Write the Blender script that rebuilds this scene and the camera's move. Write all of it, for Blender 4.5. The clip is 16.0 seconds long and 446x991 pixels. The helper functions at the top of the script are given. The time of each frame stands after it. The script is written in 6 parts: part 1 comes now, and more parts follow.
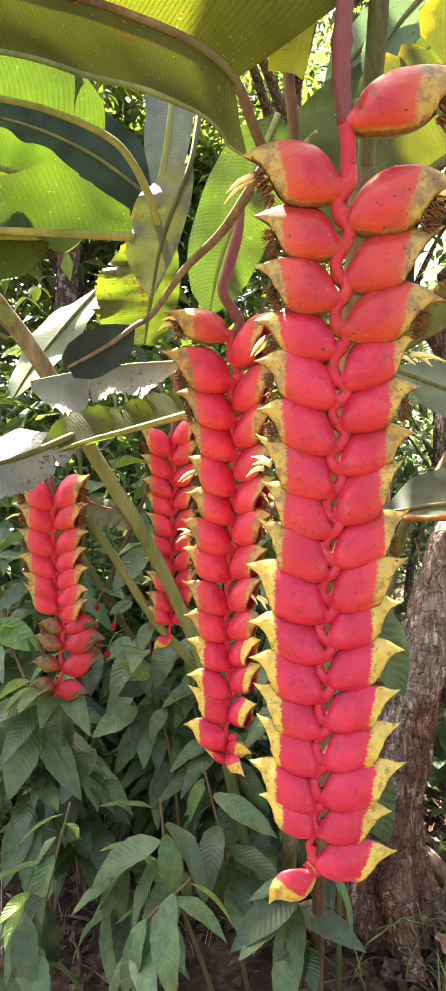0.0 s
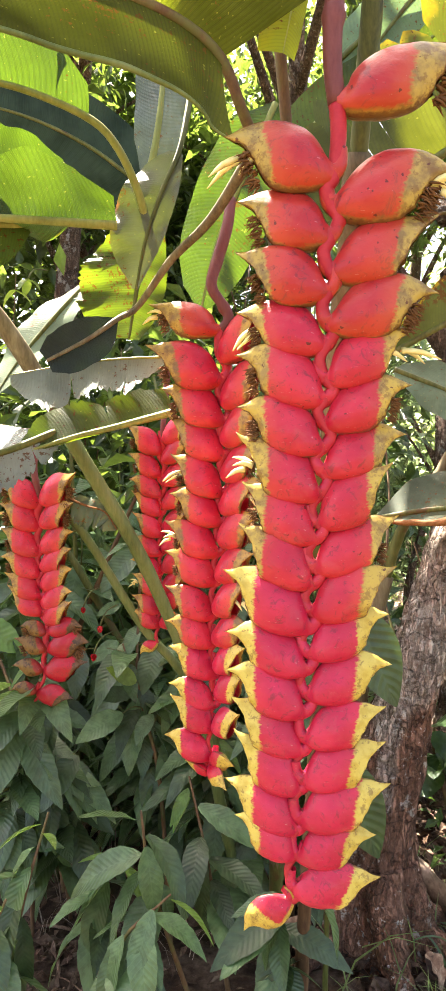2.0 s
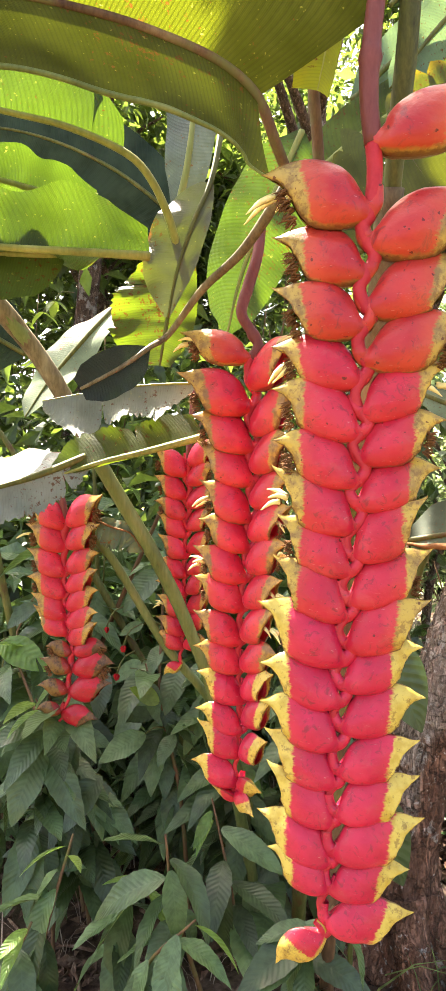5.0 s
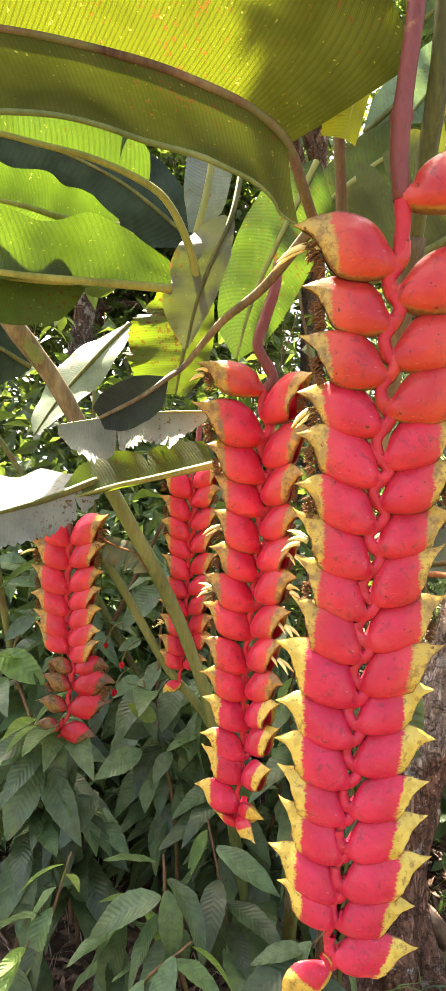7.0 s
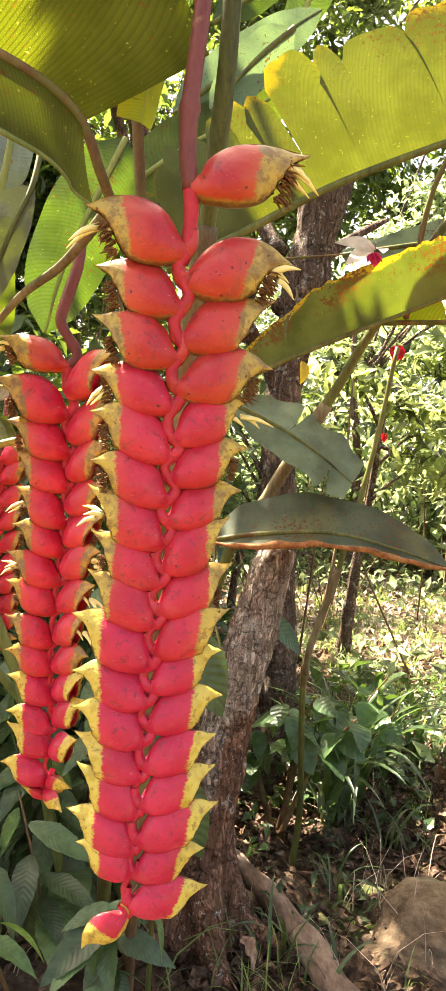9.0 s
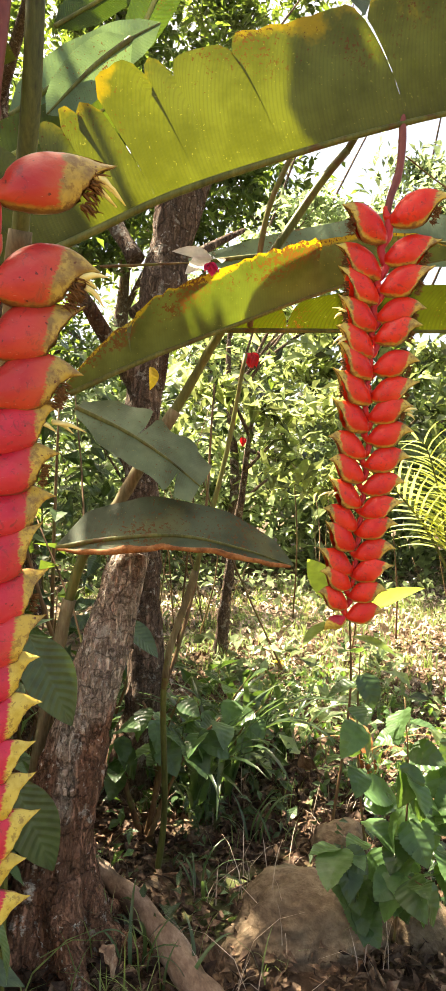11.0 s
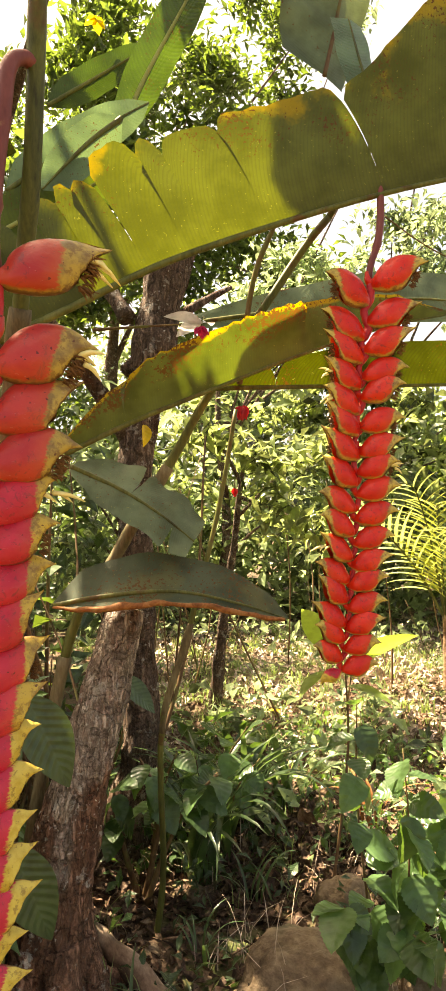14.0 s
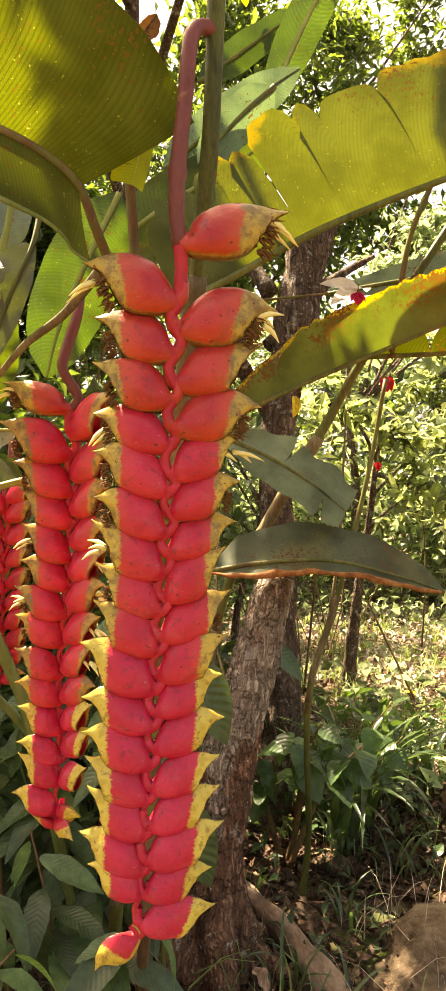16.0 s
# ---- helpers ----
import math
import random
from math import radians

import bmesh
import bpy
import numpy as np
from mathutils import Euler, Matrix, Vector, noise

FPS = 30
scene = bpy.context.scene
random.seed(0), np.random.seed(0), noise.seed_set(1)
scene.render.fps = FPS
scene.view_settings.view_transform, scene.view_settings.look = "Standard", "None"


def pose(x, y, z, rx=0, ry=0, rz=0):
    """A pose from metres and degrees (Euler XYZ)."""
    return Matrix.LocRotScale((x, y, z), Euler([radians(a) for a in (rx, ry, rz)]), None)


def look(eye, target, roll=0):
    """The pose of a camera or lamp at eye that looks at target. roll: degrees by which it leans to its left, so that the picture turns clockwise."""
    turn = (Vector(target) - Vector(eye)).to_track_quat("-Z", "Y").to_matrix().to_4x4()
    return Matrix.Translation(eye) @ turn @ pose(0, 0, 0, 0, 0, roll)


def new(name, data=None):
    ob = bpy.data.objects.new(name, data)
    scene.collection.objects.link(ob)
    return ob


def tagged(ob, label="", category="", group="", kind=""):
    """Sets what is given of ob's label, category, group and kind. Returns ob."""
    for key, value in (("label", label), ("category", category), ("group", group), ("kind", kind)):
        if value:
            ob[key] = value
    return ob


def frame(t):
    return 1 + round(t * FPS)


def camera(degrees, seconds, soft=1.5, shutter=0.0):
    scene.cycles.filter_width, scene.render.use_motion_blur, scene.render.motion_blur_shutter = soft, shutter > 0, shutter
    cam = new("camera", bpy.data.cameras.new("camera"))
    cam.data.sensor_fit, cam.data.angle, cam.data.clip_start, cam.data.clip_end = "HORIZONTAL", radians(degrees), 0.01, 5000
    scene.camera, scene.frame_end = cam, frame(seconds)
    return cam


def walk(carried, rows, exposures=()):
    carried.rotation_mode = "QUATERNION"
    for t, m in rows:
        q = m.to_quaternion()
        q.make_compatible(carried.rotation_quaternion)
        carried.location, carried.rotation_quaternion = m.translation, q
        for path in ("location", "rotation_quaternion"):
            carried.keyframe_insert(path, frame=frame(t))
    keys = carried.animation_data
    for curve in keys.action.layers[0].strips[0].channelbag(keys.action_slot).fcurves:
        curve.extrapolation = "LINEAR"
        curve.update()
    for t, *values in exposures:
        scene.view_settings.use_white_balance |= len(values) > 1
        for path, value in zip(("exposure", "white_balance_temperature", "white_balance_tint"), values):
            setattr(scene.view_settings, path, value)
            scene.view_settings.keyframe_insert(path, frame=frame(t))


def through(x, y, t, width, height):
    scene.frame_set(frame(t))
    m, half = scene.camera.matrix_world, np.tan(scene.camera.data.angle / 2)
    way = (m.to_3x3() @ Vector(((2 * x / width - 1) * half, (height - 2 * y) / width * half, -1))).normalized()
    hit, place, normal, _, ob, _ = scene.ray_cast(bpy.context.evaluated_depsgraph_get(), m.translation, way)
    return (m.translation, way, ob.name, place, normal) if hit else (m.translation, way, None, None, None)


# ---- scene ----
cam = camera(36.6, 16.0)
PATH = [
    (0, (0.103, 0.046, 1.06), (-0.002, 2.043, 1.029), -0.9),
    (0.5, (0.128, 0.067, 1.054), (-0.007, 2.063, 1.041), -0.3),
    (1, (0.132, 0.077, 1.061), (-0.018, 2.072, 1.044), -0.8),
    (1.5, (0.136, 0.086, 1.059), (-0.003, 2.081, 1.036), -0.8),
    (2, (0.129, 0.092, 1.062), (0.013, 2.088, 1.03), -0.1),
    (2.5, (0.127, 0.094, 1.068), (0.006, 2.09, 1.035), 0.3),
    (3, (0.125, 0.099, 1.072), (-0.024, 2.094, 1.049), 0.3),
    (3.5, (0.112, 0.094, 1.08), (-0.019, 2.09, 1.06), 0.1),
    (4, (0.117, 0.095, 1.08), (-0.022, 2.09, 1.062), 0.5),
    (4.5, (0.128, 0.092, 1.081), (-0.023, 2.086, 1.069), 0.9),
    (5, (0.105, 0.083, 1.085), (-0.05, 2.077, 1.086), 0.3),
    (5.2, (0.092, 0.079, 1.087), (-0.066, 2.072, 1.104), 0.4),
    (7.3, (0.062, 0.056, 1.131), (-0.038, 2.054, 1.132), 2.5),
    (7.5, (0.067, 0.049, 1.121), (-0.033, 2.047, 1.119), 3.0),
    (8, (0.052, 0.052, 1.128), (0.143, 2.05, 1.117), 1.4),
    (8.5, (0.059, 0.051, 1.139), (0.345, 2.03, 1.1), 1.3),
    (9, (0.103, 0.031, 1.129), (0.491, 1.993, 1.083), 1.9),
    (9.5, (0.107, 0.03, 1.132), (0.609, 1.966, 1.108), 0.1),
    (10, (0.118, 0.03, 1.129), (0.746, 1.928, 1.102), -0.3),
    (10.2, (0.155, 0.018, 1.127), (0.786, 1.916, 1.094), 0.6),
    (12.3, (0.194, -0.025, 1.145), (1.016, 1.798, 1.185), -1.2),
    (12.5, (0.189, -0.031, 1.149), (1.015, 1.789, 1.21), -1.1),
    (13, (0.182, -0.034, 1.152), (1.013, 1.784, 1.225), -0.9),
    (13.5, (0.182, -0.035, 1.157), (0.983, 1.795, 1.246), -1.0),
    (14, (0.17, -0.034, 1.156), (0.9, 1.825, 1.261), -0.6),
    (14.5, (0.148, -0.028, 1.156), (0.803, 1.858, 1.277), -0.5),
    (15, (0.136, -0.029, 1.157), (0.715, 1.882, 1.28), -0.4),
    (15.5, (0.123, -0.026, 1.146), (0.585, 1.917, 1.253), -0.2),
    (16, (0.1, -0.022, 1.128), (0.483, 1.94, 1.179), 0.1),
]
walk(cam, [(t, look(eye, target, roll)) for t, eye, target, roll in PATH],
     [(0.0, 3.36, 7450, 13), (8.0, 3.3, 7950, 13), (9.0, 3.14, 8400, 12), (10.0, 3.02, 8450, 9), (12.5, 2.44, 9600, 8), (16.0, 2.74, 11000, 13)])

# ---- light ----
SUN_ELEVATION, SUN_AZIMUTH = 62.0, -35.0        # degrees; azimuth from +y towards +x
world = bpy.data.worlds.new("sky")
scene.world = world
world.use_nodes = True
wn = world.node_tree
sky = wn.nodes.new("ShaderNodeTexSky")
sky.sky_type, sky.sun_disc = "NISHITA", False
sky.sun_elevation, sky.sun_rotation = radians(SUN_ELEVATION), radians(SUN_AZIMUTH)
sky.air_density, sky.dust_density, sky.ozone_density = 0.8, 4.0, 0.6        # a hazy white tropical sky
wn.links.new(sky.outputs[0], wn.nodes["Background"].inputs[0])
wn.nodes["Background"].inputs[1].default_value = 0.075
sun = new("sun", bpy.data.lights.new("sun", "SUN"))
sun.data.energy, sun.data.angle, sun.data.color = 5.0, radians(0.55), (1.0, 0.985, 0.96)
_e, _a = radians(SUN_ELEVATION), radians(SUN_AZIMUTH)
sun.matrix_world = look((0, 0, 12), (-math.cos(_e) * math.sin(_a), -math.cos(_e) * math.cos(_a), 12 - math.sin(_e)))

# ---- materials ----
MATS = {}


class Nodes:
    """Small helper to wire a node material."""

    def __init__(self, name):
        self.mat = bpy.data.materials.new(name)
        self.mat.use_nodes = True
        self.tree = self.mat.node_tree
        self.tree.nodes.clear()
        self.out = self.add("ShaderNodeOutputMaterial")

    def add(self, kind, **values):
        node = self.tree.nodes.new(kind)
        for key, value in values.items():
            if key == "operation":
                node.operation = value
            elif key == "blend":
                node.data_type, node.blend_type = "RGBA", value
        return node

    def link(self, a, b):
        self.tree.links.new(a, b)

    def coords(self, space, scale=(1, 1, 1)):
        tc, mp = self.add("ShaderNodeTexCoord"), self.add("ShaderNodeMapping")
        mp.inputs["Scale"].default_value = scale
        self.link(tc.outputs[space], mp.inputs[0])
        return mp.outputs[0]

    def noise(self, vec, scale, detail=4.0, rough=0.55, distortion=0.0):
        n = self.add("ShaderNodeTexNoise")
        n.inputs["Scale"].default_value, n.inputs["Detail"].default_value = scale, detail
        n.inputs["Roughness"].default_value, n.inputs["Distortion"].default_value = rough, distortion
        self.link(vec, n.inputs["Vector"])
        return n.outputs["Fac"]

    def ramp(self, fac, stops):
        r = self.add("ShaderNodeValToRGB")
        while len(r.color_ramp.elements) < len(stops):
            r.color_ramp.elements.new(0.5)
        for e, (p, c) in zip(r.color_ramp.elements, stops):
            e.position = p
            e.color = (*c, 1) if len(c) == 3 else c
        self.link(fac, r.inputs[0])
        return r.outputs[0]

    def steps(self, fac, a, b):
        """0 below a, 1 above b."""
        m = self.add("ShaderNodeMapRange")
        m.interpolation_type = "SMOOTHSTEP"
        m.inputs["From Min"].default_value, m.inputs["From Max"].default_value = a, b
        self.link(fac, m.inputs["Value"])
        return m.outputs[0]

    def math(self, op, a, b=0.0):
        m = self.add("ShaderNodeMath", operation=op)
        for i, v in enumerate((a, b)):
            if isinstance(v, (int, float)):
                m.inputs[i].default_value = v
            else:
                self.link(v, m.inputs[i])
        return m.outputs[0]

    def mix(self, fac, a, b, blend="MIX"):
        m = self.add("ShaderNodeMix", blend=blend)
        for i, v in ((0, fac), (6, a), (7, b)):
            if isinstance(v, (int, float)):
                m.inputs[i].default_value = v
            elif isinstance(v, tuple):
                m.inputs[i].default_value = (*v, 1)
            else:
                self.link(v, m.inputs[i])
        return m.outputs[2]

    def vary(self, color, amount=0.25, random_out=None):
        """Value shift per object."""
        info = self.add("ShaderNodeObjectInfo")
        m = self.add("ShaderNodeMapRange")
        m.inputs["To Min"].default_value, m.inputs["To Max"].default_value = 1 - amount, 1 + amount
        self.link(info.outputs["Random"] if random_out is None else random_out, m.inputs["Value"])
        h = self.add("ShaderNodeHueSaturation")
        self.link(m.outputs[0], h.inputs["Value"])
        self.link(color, h.inputs["Color"])
        return h.outputs[0]

    def bump(self, height, strength, distance=0.002, normal=None):
        b = self.add("ShaderNodeBump")
        b.inputs["Strength"].default_value, b.inputs["Distance"].default_value = strength, distance
        self.link(height, b.inputs["Height"])
        if normal is not None:
            self.link(normal, b.inputs["Normal"])
        return b.outputs[0]

    def surface(self, color, rough, normal=None, thin=None, amount=0.4, sheen=0.5, coat=0.0):
        """Principled surface; thin: colour of the light that a leaf lets through."""
        p = self.add("ShaderNodeBsdfPrincipled")
        self.link(color, p.inputs["Base Color"])
        if isinstance(rough, (int, float)):
            p.inputs["Roughness"].default_value = rough
        else:
            self.link(rough, p.inputs["Roughness"])
        p.inputs["Specular IOR Level"].default_value = sheen
        p.inputs["Coat Weight"].default_value = coat
        if normal is not None:
            self.link(normal, p.inputs["Normal"])
        last = p.outputs[0]
        if thin is not None:
            tr, mx = self.add("ShaderNodeBsdfTranslucent"), self.add("ShaderNodeMixShader")
            self.link(thin, tr.inputs["Color"])
            mx.inputs[0].default_value = amount
            self.link(last, mx.inputs[1])
            self.link(tr.outputs[0], mx.inputs[2])
            last = mx.outputs[0]
        self.link(last, self.out.inputs[0])
        return self.mat


def blade_material(name, color, thin, amount=0.45, ribs=70.0, rough=0.38, spots=0.0, yellow=0.0, dry=0.0, bump=0.35, vary=0.2, edge=0.0, stripe=0.3, sheen=0.3):
    """A large leaf: u runs along the midrib, v from the midrib (0) to the margin (1)."""
    n = Nodes(name)
    uv = n.coords("UV")
    sep = n.add("ShaderNodeSeparateXYZ")
    n.link(uv, sep.inputs[0])
    u, v = sep.outputs[0], sep.outputs[1]
    ob = n.coords("Object")
    big, fine = n.noise(ob, 9.0, 5), n.noise(ob, 120.0, 3)
    arc = n.math("SUBTRACT", u, n.math("MULTIPLY", n.math("POWER", v, 2.0), 0.05))
    vein = n.math("SINE", n.math("MULTIPLY", arc, ribs * 6.2832))
    vein2 = n.math("SINE", n.math("MULTIPLY", arc, ribs * 6.2832 * 3.7))
    ribbing = n.math("ADD", vein, n.math("MULTIPLY", vein2, 0.5))
    dark = tuple(c * 0.62 for c in color)
    light = tuple(min(1, c * 1.35 + 0.01) for c in color)
    base = n.mix(n.steps(big, 0.32, 0.68), dark, light)
    through = n.mix(n.steps(big, 0.3, 0.7), tuple(c * 0.7 for c in thin), thin)
    line = n.steps(vein, 0.75, 1.0)
    base = n.mix(n.math("MULTIPLY", line, 0.25), base, light)
    through = n.mix(n.math("MULTIPLY", n.steps(n.math("ADD", vein, n.math("MULTIPLY", n.math("SUBTRACT", fine, 0.5), 1.2)), 0.1, 0.95), stripe), through, tuple(c * 0.45 for c in thin))
    if yellow:
        patch = n.math("MULTIPLY", n.steps(n.math("ADD", n.noise(ob, 6.0, 5, 0.6), n.math("MULTIPLY", n.math("SUBTRACT", v, 0.85), edge)), 0.53, 0.66), yellow)
        base = n.mix(patch, base, (0.42, 0.30, 0.02))
        through = n.mix(patch, through, (0.46, 0.31, 0.016))
    if spots:
        sp = n.steps(n.math("ADD", n.noise(ob, 120.0, 4, 0.7), n.math("MULTIPLY", n.noise(ob, 7.0, 2), 0.45)), 0.87 - 0.1 * spots, 0.93 - 0.1 * spots)
        if edge:
            sp = n.math("MULTIPLY", sp, n.steps(n.math("ADD", v, n.math("MULTIPLY", n.math("SUBTRACT", n.noise(ob, 8.0, 3), 0.5), 1.1)), 0.45, 0.72))
        base = n.mix(sp, base, (0.13, 0.058, 0.016))
        through = n.mix(sp, through, (0.13, 0.055, 0.008))
        pale = n.steps(n.noise(n.coords("Object", (1, 1, 1.1)), 150.0, 2), 0.68, 0.74)
        base = n.mix(n.math("MULTIPLY", pale, 0.25), base, (0.45, 0.42, 0.10))
        through = n.mix(n.math("MULTIPLY", pale, 0.25), through, (0.8, 0.75, 0.15))
    if dry:
        rim = n.steps(n.math("ADD", v, n.math("MULTIPLY", n.math("SUBTRACT", n.noise(ob, 14.0, 4), 0.5), 0.9)), 1.12 - dry, 1.2 - dry)
        base = n.mix(rim, base, n.ramp(fine, [(0.3, (0.13, 0.06, 0.025)), (0.7, (0.33, 0.17, 0.07))]))
        through = n.mix(rim, through, (0.25, 0.11, 0.03))
    rib = n.steps(v, 0.0, 0.035)
    base = n.mix(rib, light, base)
    base = n.vary(base, vary)
    through = n.vary(through, vary)
    rg = n.add("ShaderNodeMapRange")
    rg.inputs["To Min"].default_value, rg.inputs["To Max"].default_value = rough - 0.08, rough + 0.16
    n.link(big, rg.inputs["Value"])
    nm = n.bump(ribbing, bump, 0.0012, n.bump(n.noise(ob, 22.0, 3), 0.25, 0.006))
    MATS[name] = n.surface(base, rg.outputs[0], nm, through, amount, sheen)
    return MATS[name]


def foliage_material(name, color, thin, amount=0.4, rough=0.42, vary=0.35, island=False, veins=9.0, bump=0.5, mark=0.22):
    """A small leaf with feathered side veins."""
    n = Nodes(name)
    sep = n.add("ShaderNodeSeparateXYZ")
    n.link(n.coords("UV"), sep.inputs[0])
    u, v = sep.outputs[0], sep.outputs[1]
    ob = n.coords("Object")
    arc = n.math("SUBTRACT", u, n.math("MULTIPLY", v, 0.16))
    vein = n.math("SINE", n.math("MULTIPLY", arc, veins * 6.2832))
    grain = n.noise(ob, 40.0, 4)
    base = n.mix(n.steps(grain, 0.3, 0.7), tuple(c * 0.7 for c in color), tuple(c * 1.25 for c in color))
    through = n.mix(n.steps(grain, 0.3, 0.7), tuple(c * 0.8 for c in thin), thin)
    line = n.math("MAXIMUM", n.steps(vein, 0.86, 1.0), n.math("SUBTRACT", 1.0, n.steps(v, 0.02, 0.08)))
    base = n.mix(n.math("MULTIPLY", line, mark), base, tuple(min(1, c * 1.7 + 0.02) for c in color))
    through = n.mix(n.math("MULTIPLY", line, 0.2), through, tuple(c * 0.6 for c in thin))
    rnd = None
    if island:
        rnd = n.add("ShaderNodeNewGeometry").outputs["Random Per Island"]
    base, through = n.vary(base, vary, rnd), n.vary(through, vary, rnd)
    nm = n.bump(vein, bump, 0.0015, n.bump(grain, 0.2, 0.002))
    MATS[name] = n.surface(base, rough, nm, through, amount)
    return MATS[name]


def rough_material(name, stops, scale, bump=0.6, distance=0.01, rough=0.85, stretch=(1, 1, 1), fine=60.0, patch=None, vary=0.0):
    """Bark, stone, soil, stems: a ramp over two scales of noise, with relief."""
    n = Nodes(name)
    ob = n.coords("Object", stretch)
    a, b = n.noise(ob, scale, 6, 0.62, 0.4), n.noise(ob, fine, 5, 0.65)
    mixed = n.math("ADD", n.math("MULTIPLY", a, 0.65), n.math("MULTIPLY", b, 0.35))
    base = n.ramp(mixed, stops)
    if patch:
        pc, ps, lo, hi = patch
        base = n.mix(n.steps(n.noise(n.coords("Object"), ps, 5, 0.6), lo, hi), base, pc)
    if vary:
        base = n.vary(base, vary)
    nm = n.bump(b, bump * 0.6, distance * 0.4, n.bump(a, bump, distance))
    MATS[name] = n.surface(base, rough, nm, sheen=0.22)
    return MATS[name]


def bract_material(name, red, red2, tip, dry, specks, margin, cut=0.62, blush=0.25):
    """A flower bract: u from the stem to the tip, v from the keel to the margin."""
    n = Nodes(name)
    sep = n.add("ShaderNodeSeparateXYZ")
    n.link(n.coords("UV"), sep.inputs[0])
    u, v = sep.outputs[0], sep.outputs[1]
    info = n.add("ShaderNodeObjectInfo")
    shift = n.add("ShaderNodeVectorMath")
    shift.operation = "ADD"
    n.link(n.coords("Object"), shift.inputs[0])
    sc = n.math("MULTIPLY", info.outputs["Random"], 7.0)
    cx = n.add("ShaderNodeCombineXYZ")
    for i in range(3):
        n.link(sc, cx.inputs[i])
    n.link(cx.outputs[0], shift.inputs[1])
    ob = shift.outputs[0]
    big, mid, fine = n.noise(ob, 22.0, 4), n.noise(ob, 60.0, 5, 0.6), n.noise(ob, 260.0, 3)
    body = n.mix(n.steps(big, 0.35, 0.68), red, red2)
    scar = n.steps(n.noise(ob, 75.0, 6, 0.72, 1.2), 0.54, 0.66)
    body = n.mix(n.math("MULTIPLY", scar, 0.6), body, (0.14, 0.026, 0.032))
    dust = n.steps(n.noise(ob, 34.0, 6, 0.7, 0.6), 0.52, 0.68)
    body = n.mix(n.math("MULTIPLY", dust, 0.13), body, (0.44, 0.17, 0.12))
    along = n.math("ADD", u, n.math("MULTIPLY", n.math("SUBTRACT", mid, 0.5), 0.16))
    along = n.math("ADD", along, n.math("MULTIPLY", n.math("SUBTRACT", info.outputs["Random"], 0.5), 0.08))
    along = n.math("ADD", along, n.math("MULTIPLY", n.math("SUBTRACT", n.noise(n.coords("Object", (0.12, 1, 1)), 420.0, 3), 0.5), 0.11))
    yel = n.mix(n.steps(mid, 0.42, 0.66), tip, dry)
    isy = n.steps(along, cut, cut + 0.05)
    flush = n.math("MAXIMUM", n.steps(along, cut - 0.22, cut + 0.03), n.steps(v, 0.72, 1.0))
    body = n.mix(n.math("MULTIPLY", flush, blush), body, (0.62, 0.16, 0.04))
    low = n.steps(n.math("ADD", v, n.math("MULTIPLY", n.math("SUBTRACT", mid, 0.5), 0.2)), 1.0 - margin, 1.04 - margin * 0.7)
    isy = n.math("MAXIMUM", isy, low)
    base = n.mix(isy, body, yel)
    if specks:
        sp = n.steps(n.noise(ob, 150.0, 2, 0.5), 0.72 - 0.03 * specks, 0.74 - 0.03 * specks)
        base = n.mix(n.math("MULTIPLY", sp, 0.85), base, (0.10, 0.018, 0.012))
    # darker keel and margin lines: crease shade between bracts, put into the colour
    rim = n.math("MAXIMUM", n.steps(n.math("ADD", v, n.math("MULTIPLY", n.math("SUBTRACT", fine, 0.5), 0.06)), 0.955, 0.99), n.math("SUBTRACT", 1.0, n.steps(v, 0.012, 0.04)))
    base = n.mix(n.math("MULTIPLY", rim, 0.7), base, (0.15, 0.035, 0.022))
    scratch = n.steps(n.noise(n.coords("Object", (1.0, 1.0, 4.5)), 130.0, 2, 0.5, 1.5), 0.71, 0.75)
    base = n.mix(n.math("MULTIPLY", scratch, 0.45), base, (0.62, 0.38, 0.33))
    brown = n.math("MULTIPLY", n.steps(n.math("ADD", v, n.math("MULTIPLY", fine, 0.35)), 1.08, 1.2), n.steps(u, cut - 0.1, cut + 0.1))
    blot = n.math("MULTIPLY", isy, n.steps(n.noise(ob, 110.0, 5, 0.7), 0.54 - 0.05 * specks, 0.64 - 0.05 * specks))
    base = n.mix(n.math("MULTIPLY", blot, 0.65), base, (0.20, 0.10, 0.03))
    base = n.mix(brown, base, (0.13, 0.055, 0.015))
    h = n.math("ADD", n.math("MULTIPLY", fine, 0.4), mid)
    MATS[name] = n.surface(base, 0.34, n.bump(big, 0.5, 0.004, n.bump(h, 0.5, 0.0018)), base, 0.05, 0.38)
    return MATS[name]


bract_material("bract_fresh", (0.52, 0.014, 0.052), (0.62, 0.026, 0.074), (0.66, 0.52, 0.11), (0.54, 0.38, 0.06), 0.0, 0.0, 0.575, 0.05)
bract_material("bract_old", (0.45, 0.022, 0.027), (0.56, 0.048, 0.038), (0.48, 0.33, 0.07), (0.25, 0.16, 0.05), 0.8, 0.06, 0.60, 0.28)
bract_material("bract_first", (0.44, 0.026, 0.026), (0.55, 0.056, 0.036), (0.48, 0.33, 0.07), (0.25, 0.16, 0.05), 0.8, 0.10, 0.53, 0.3)
bract_material("bract_mid", (0.51, 0.015, 0.041), (0.62, 0.030, 0.058), (0.56, 0.39, 0.07), (0.34, 0.22, 0.06), 0.7, 0.02, 0.595, 0.15)
bract_material("bract_small", (0.52, 0.015, 0.042), (0.64, 0.028, 0.060), (0.48, 0.30, 0.06), (0.24, 0.14, 0.05), 0.4, 0.04, 0.62)
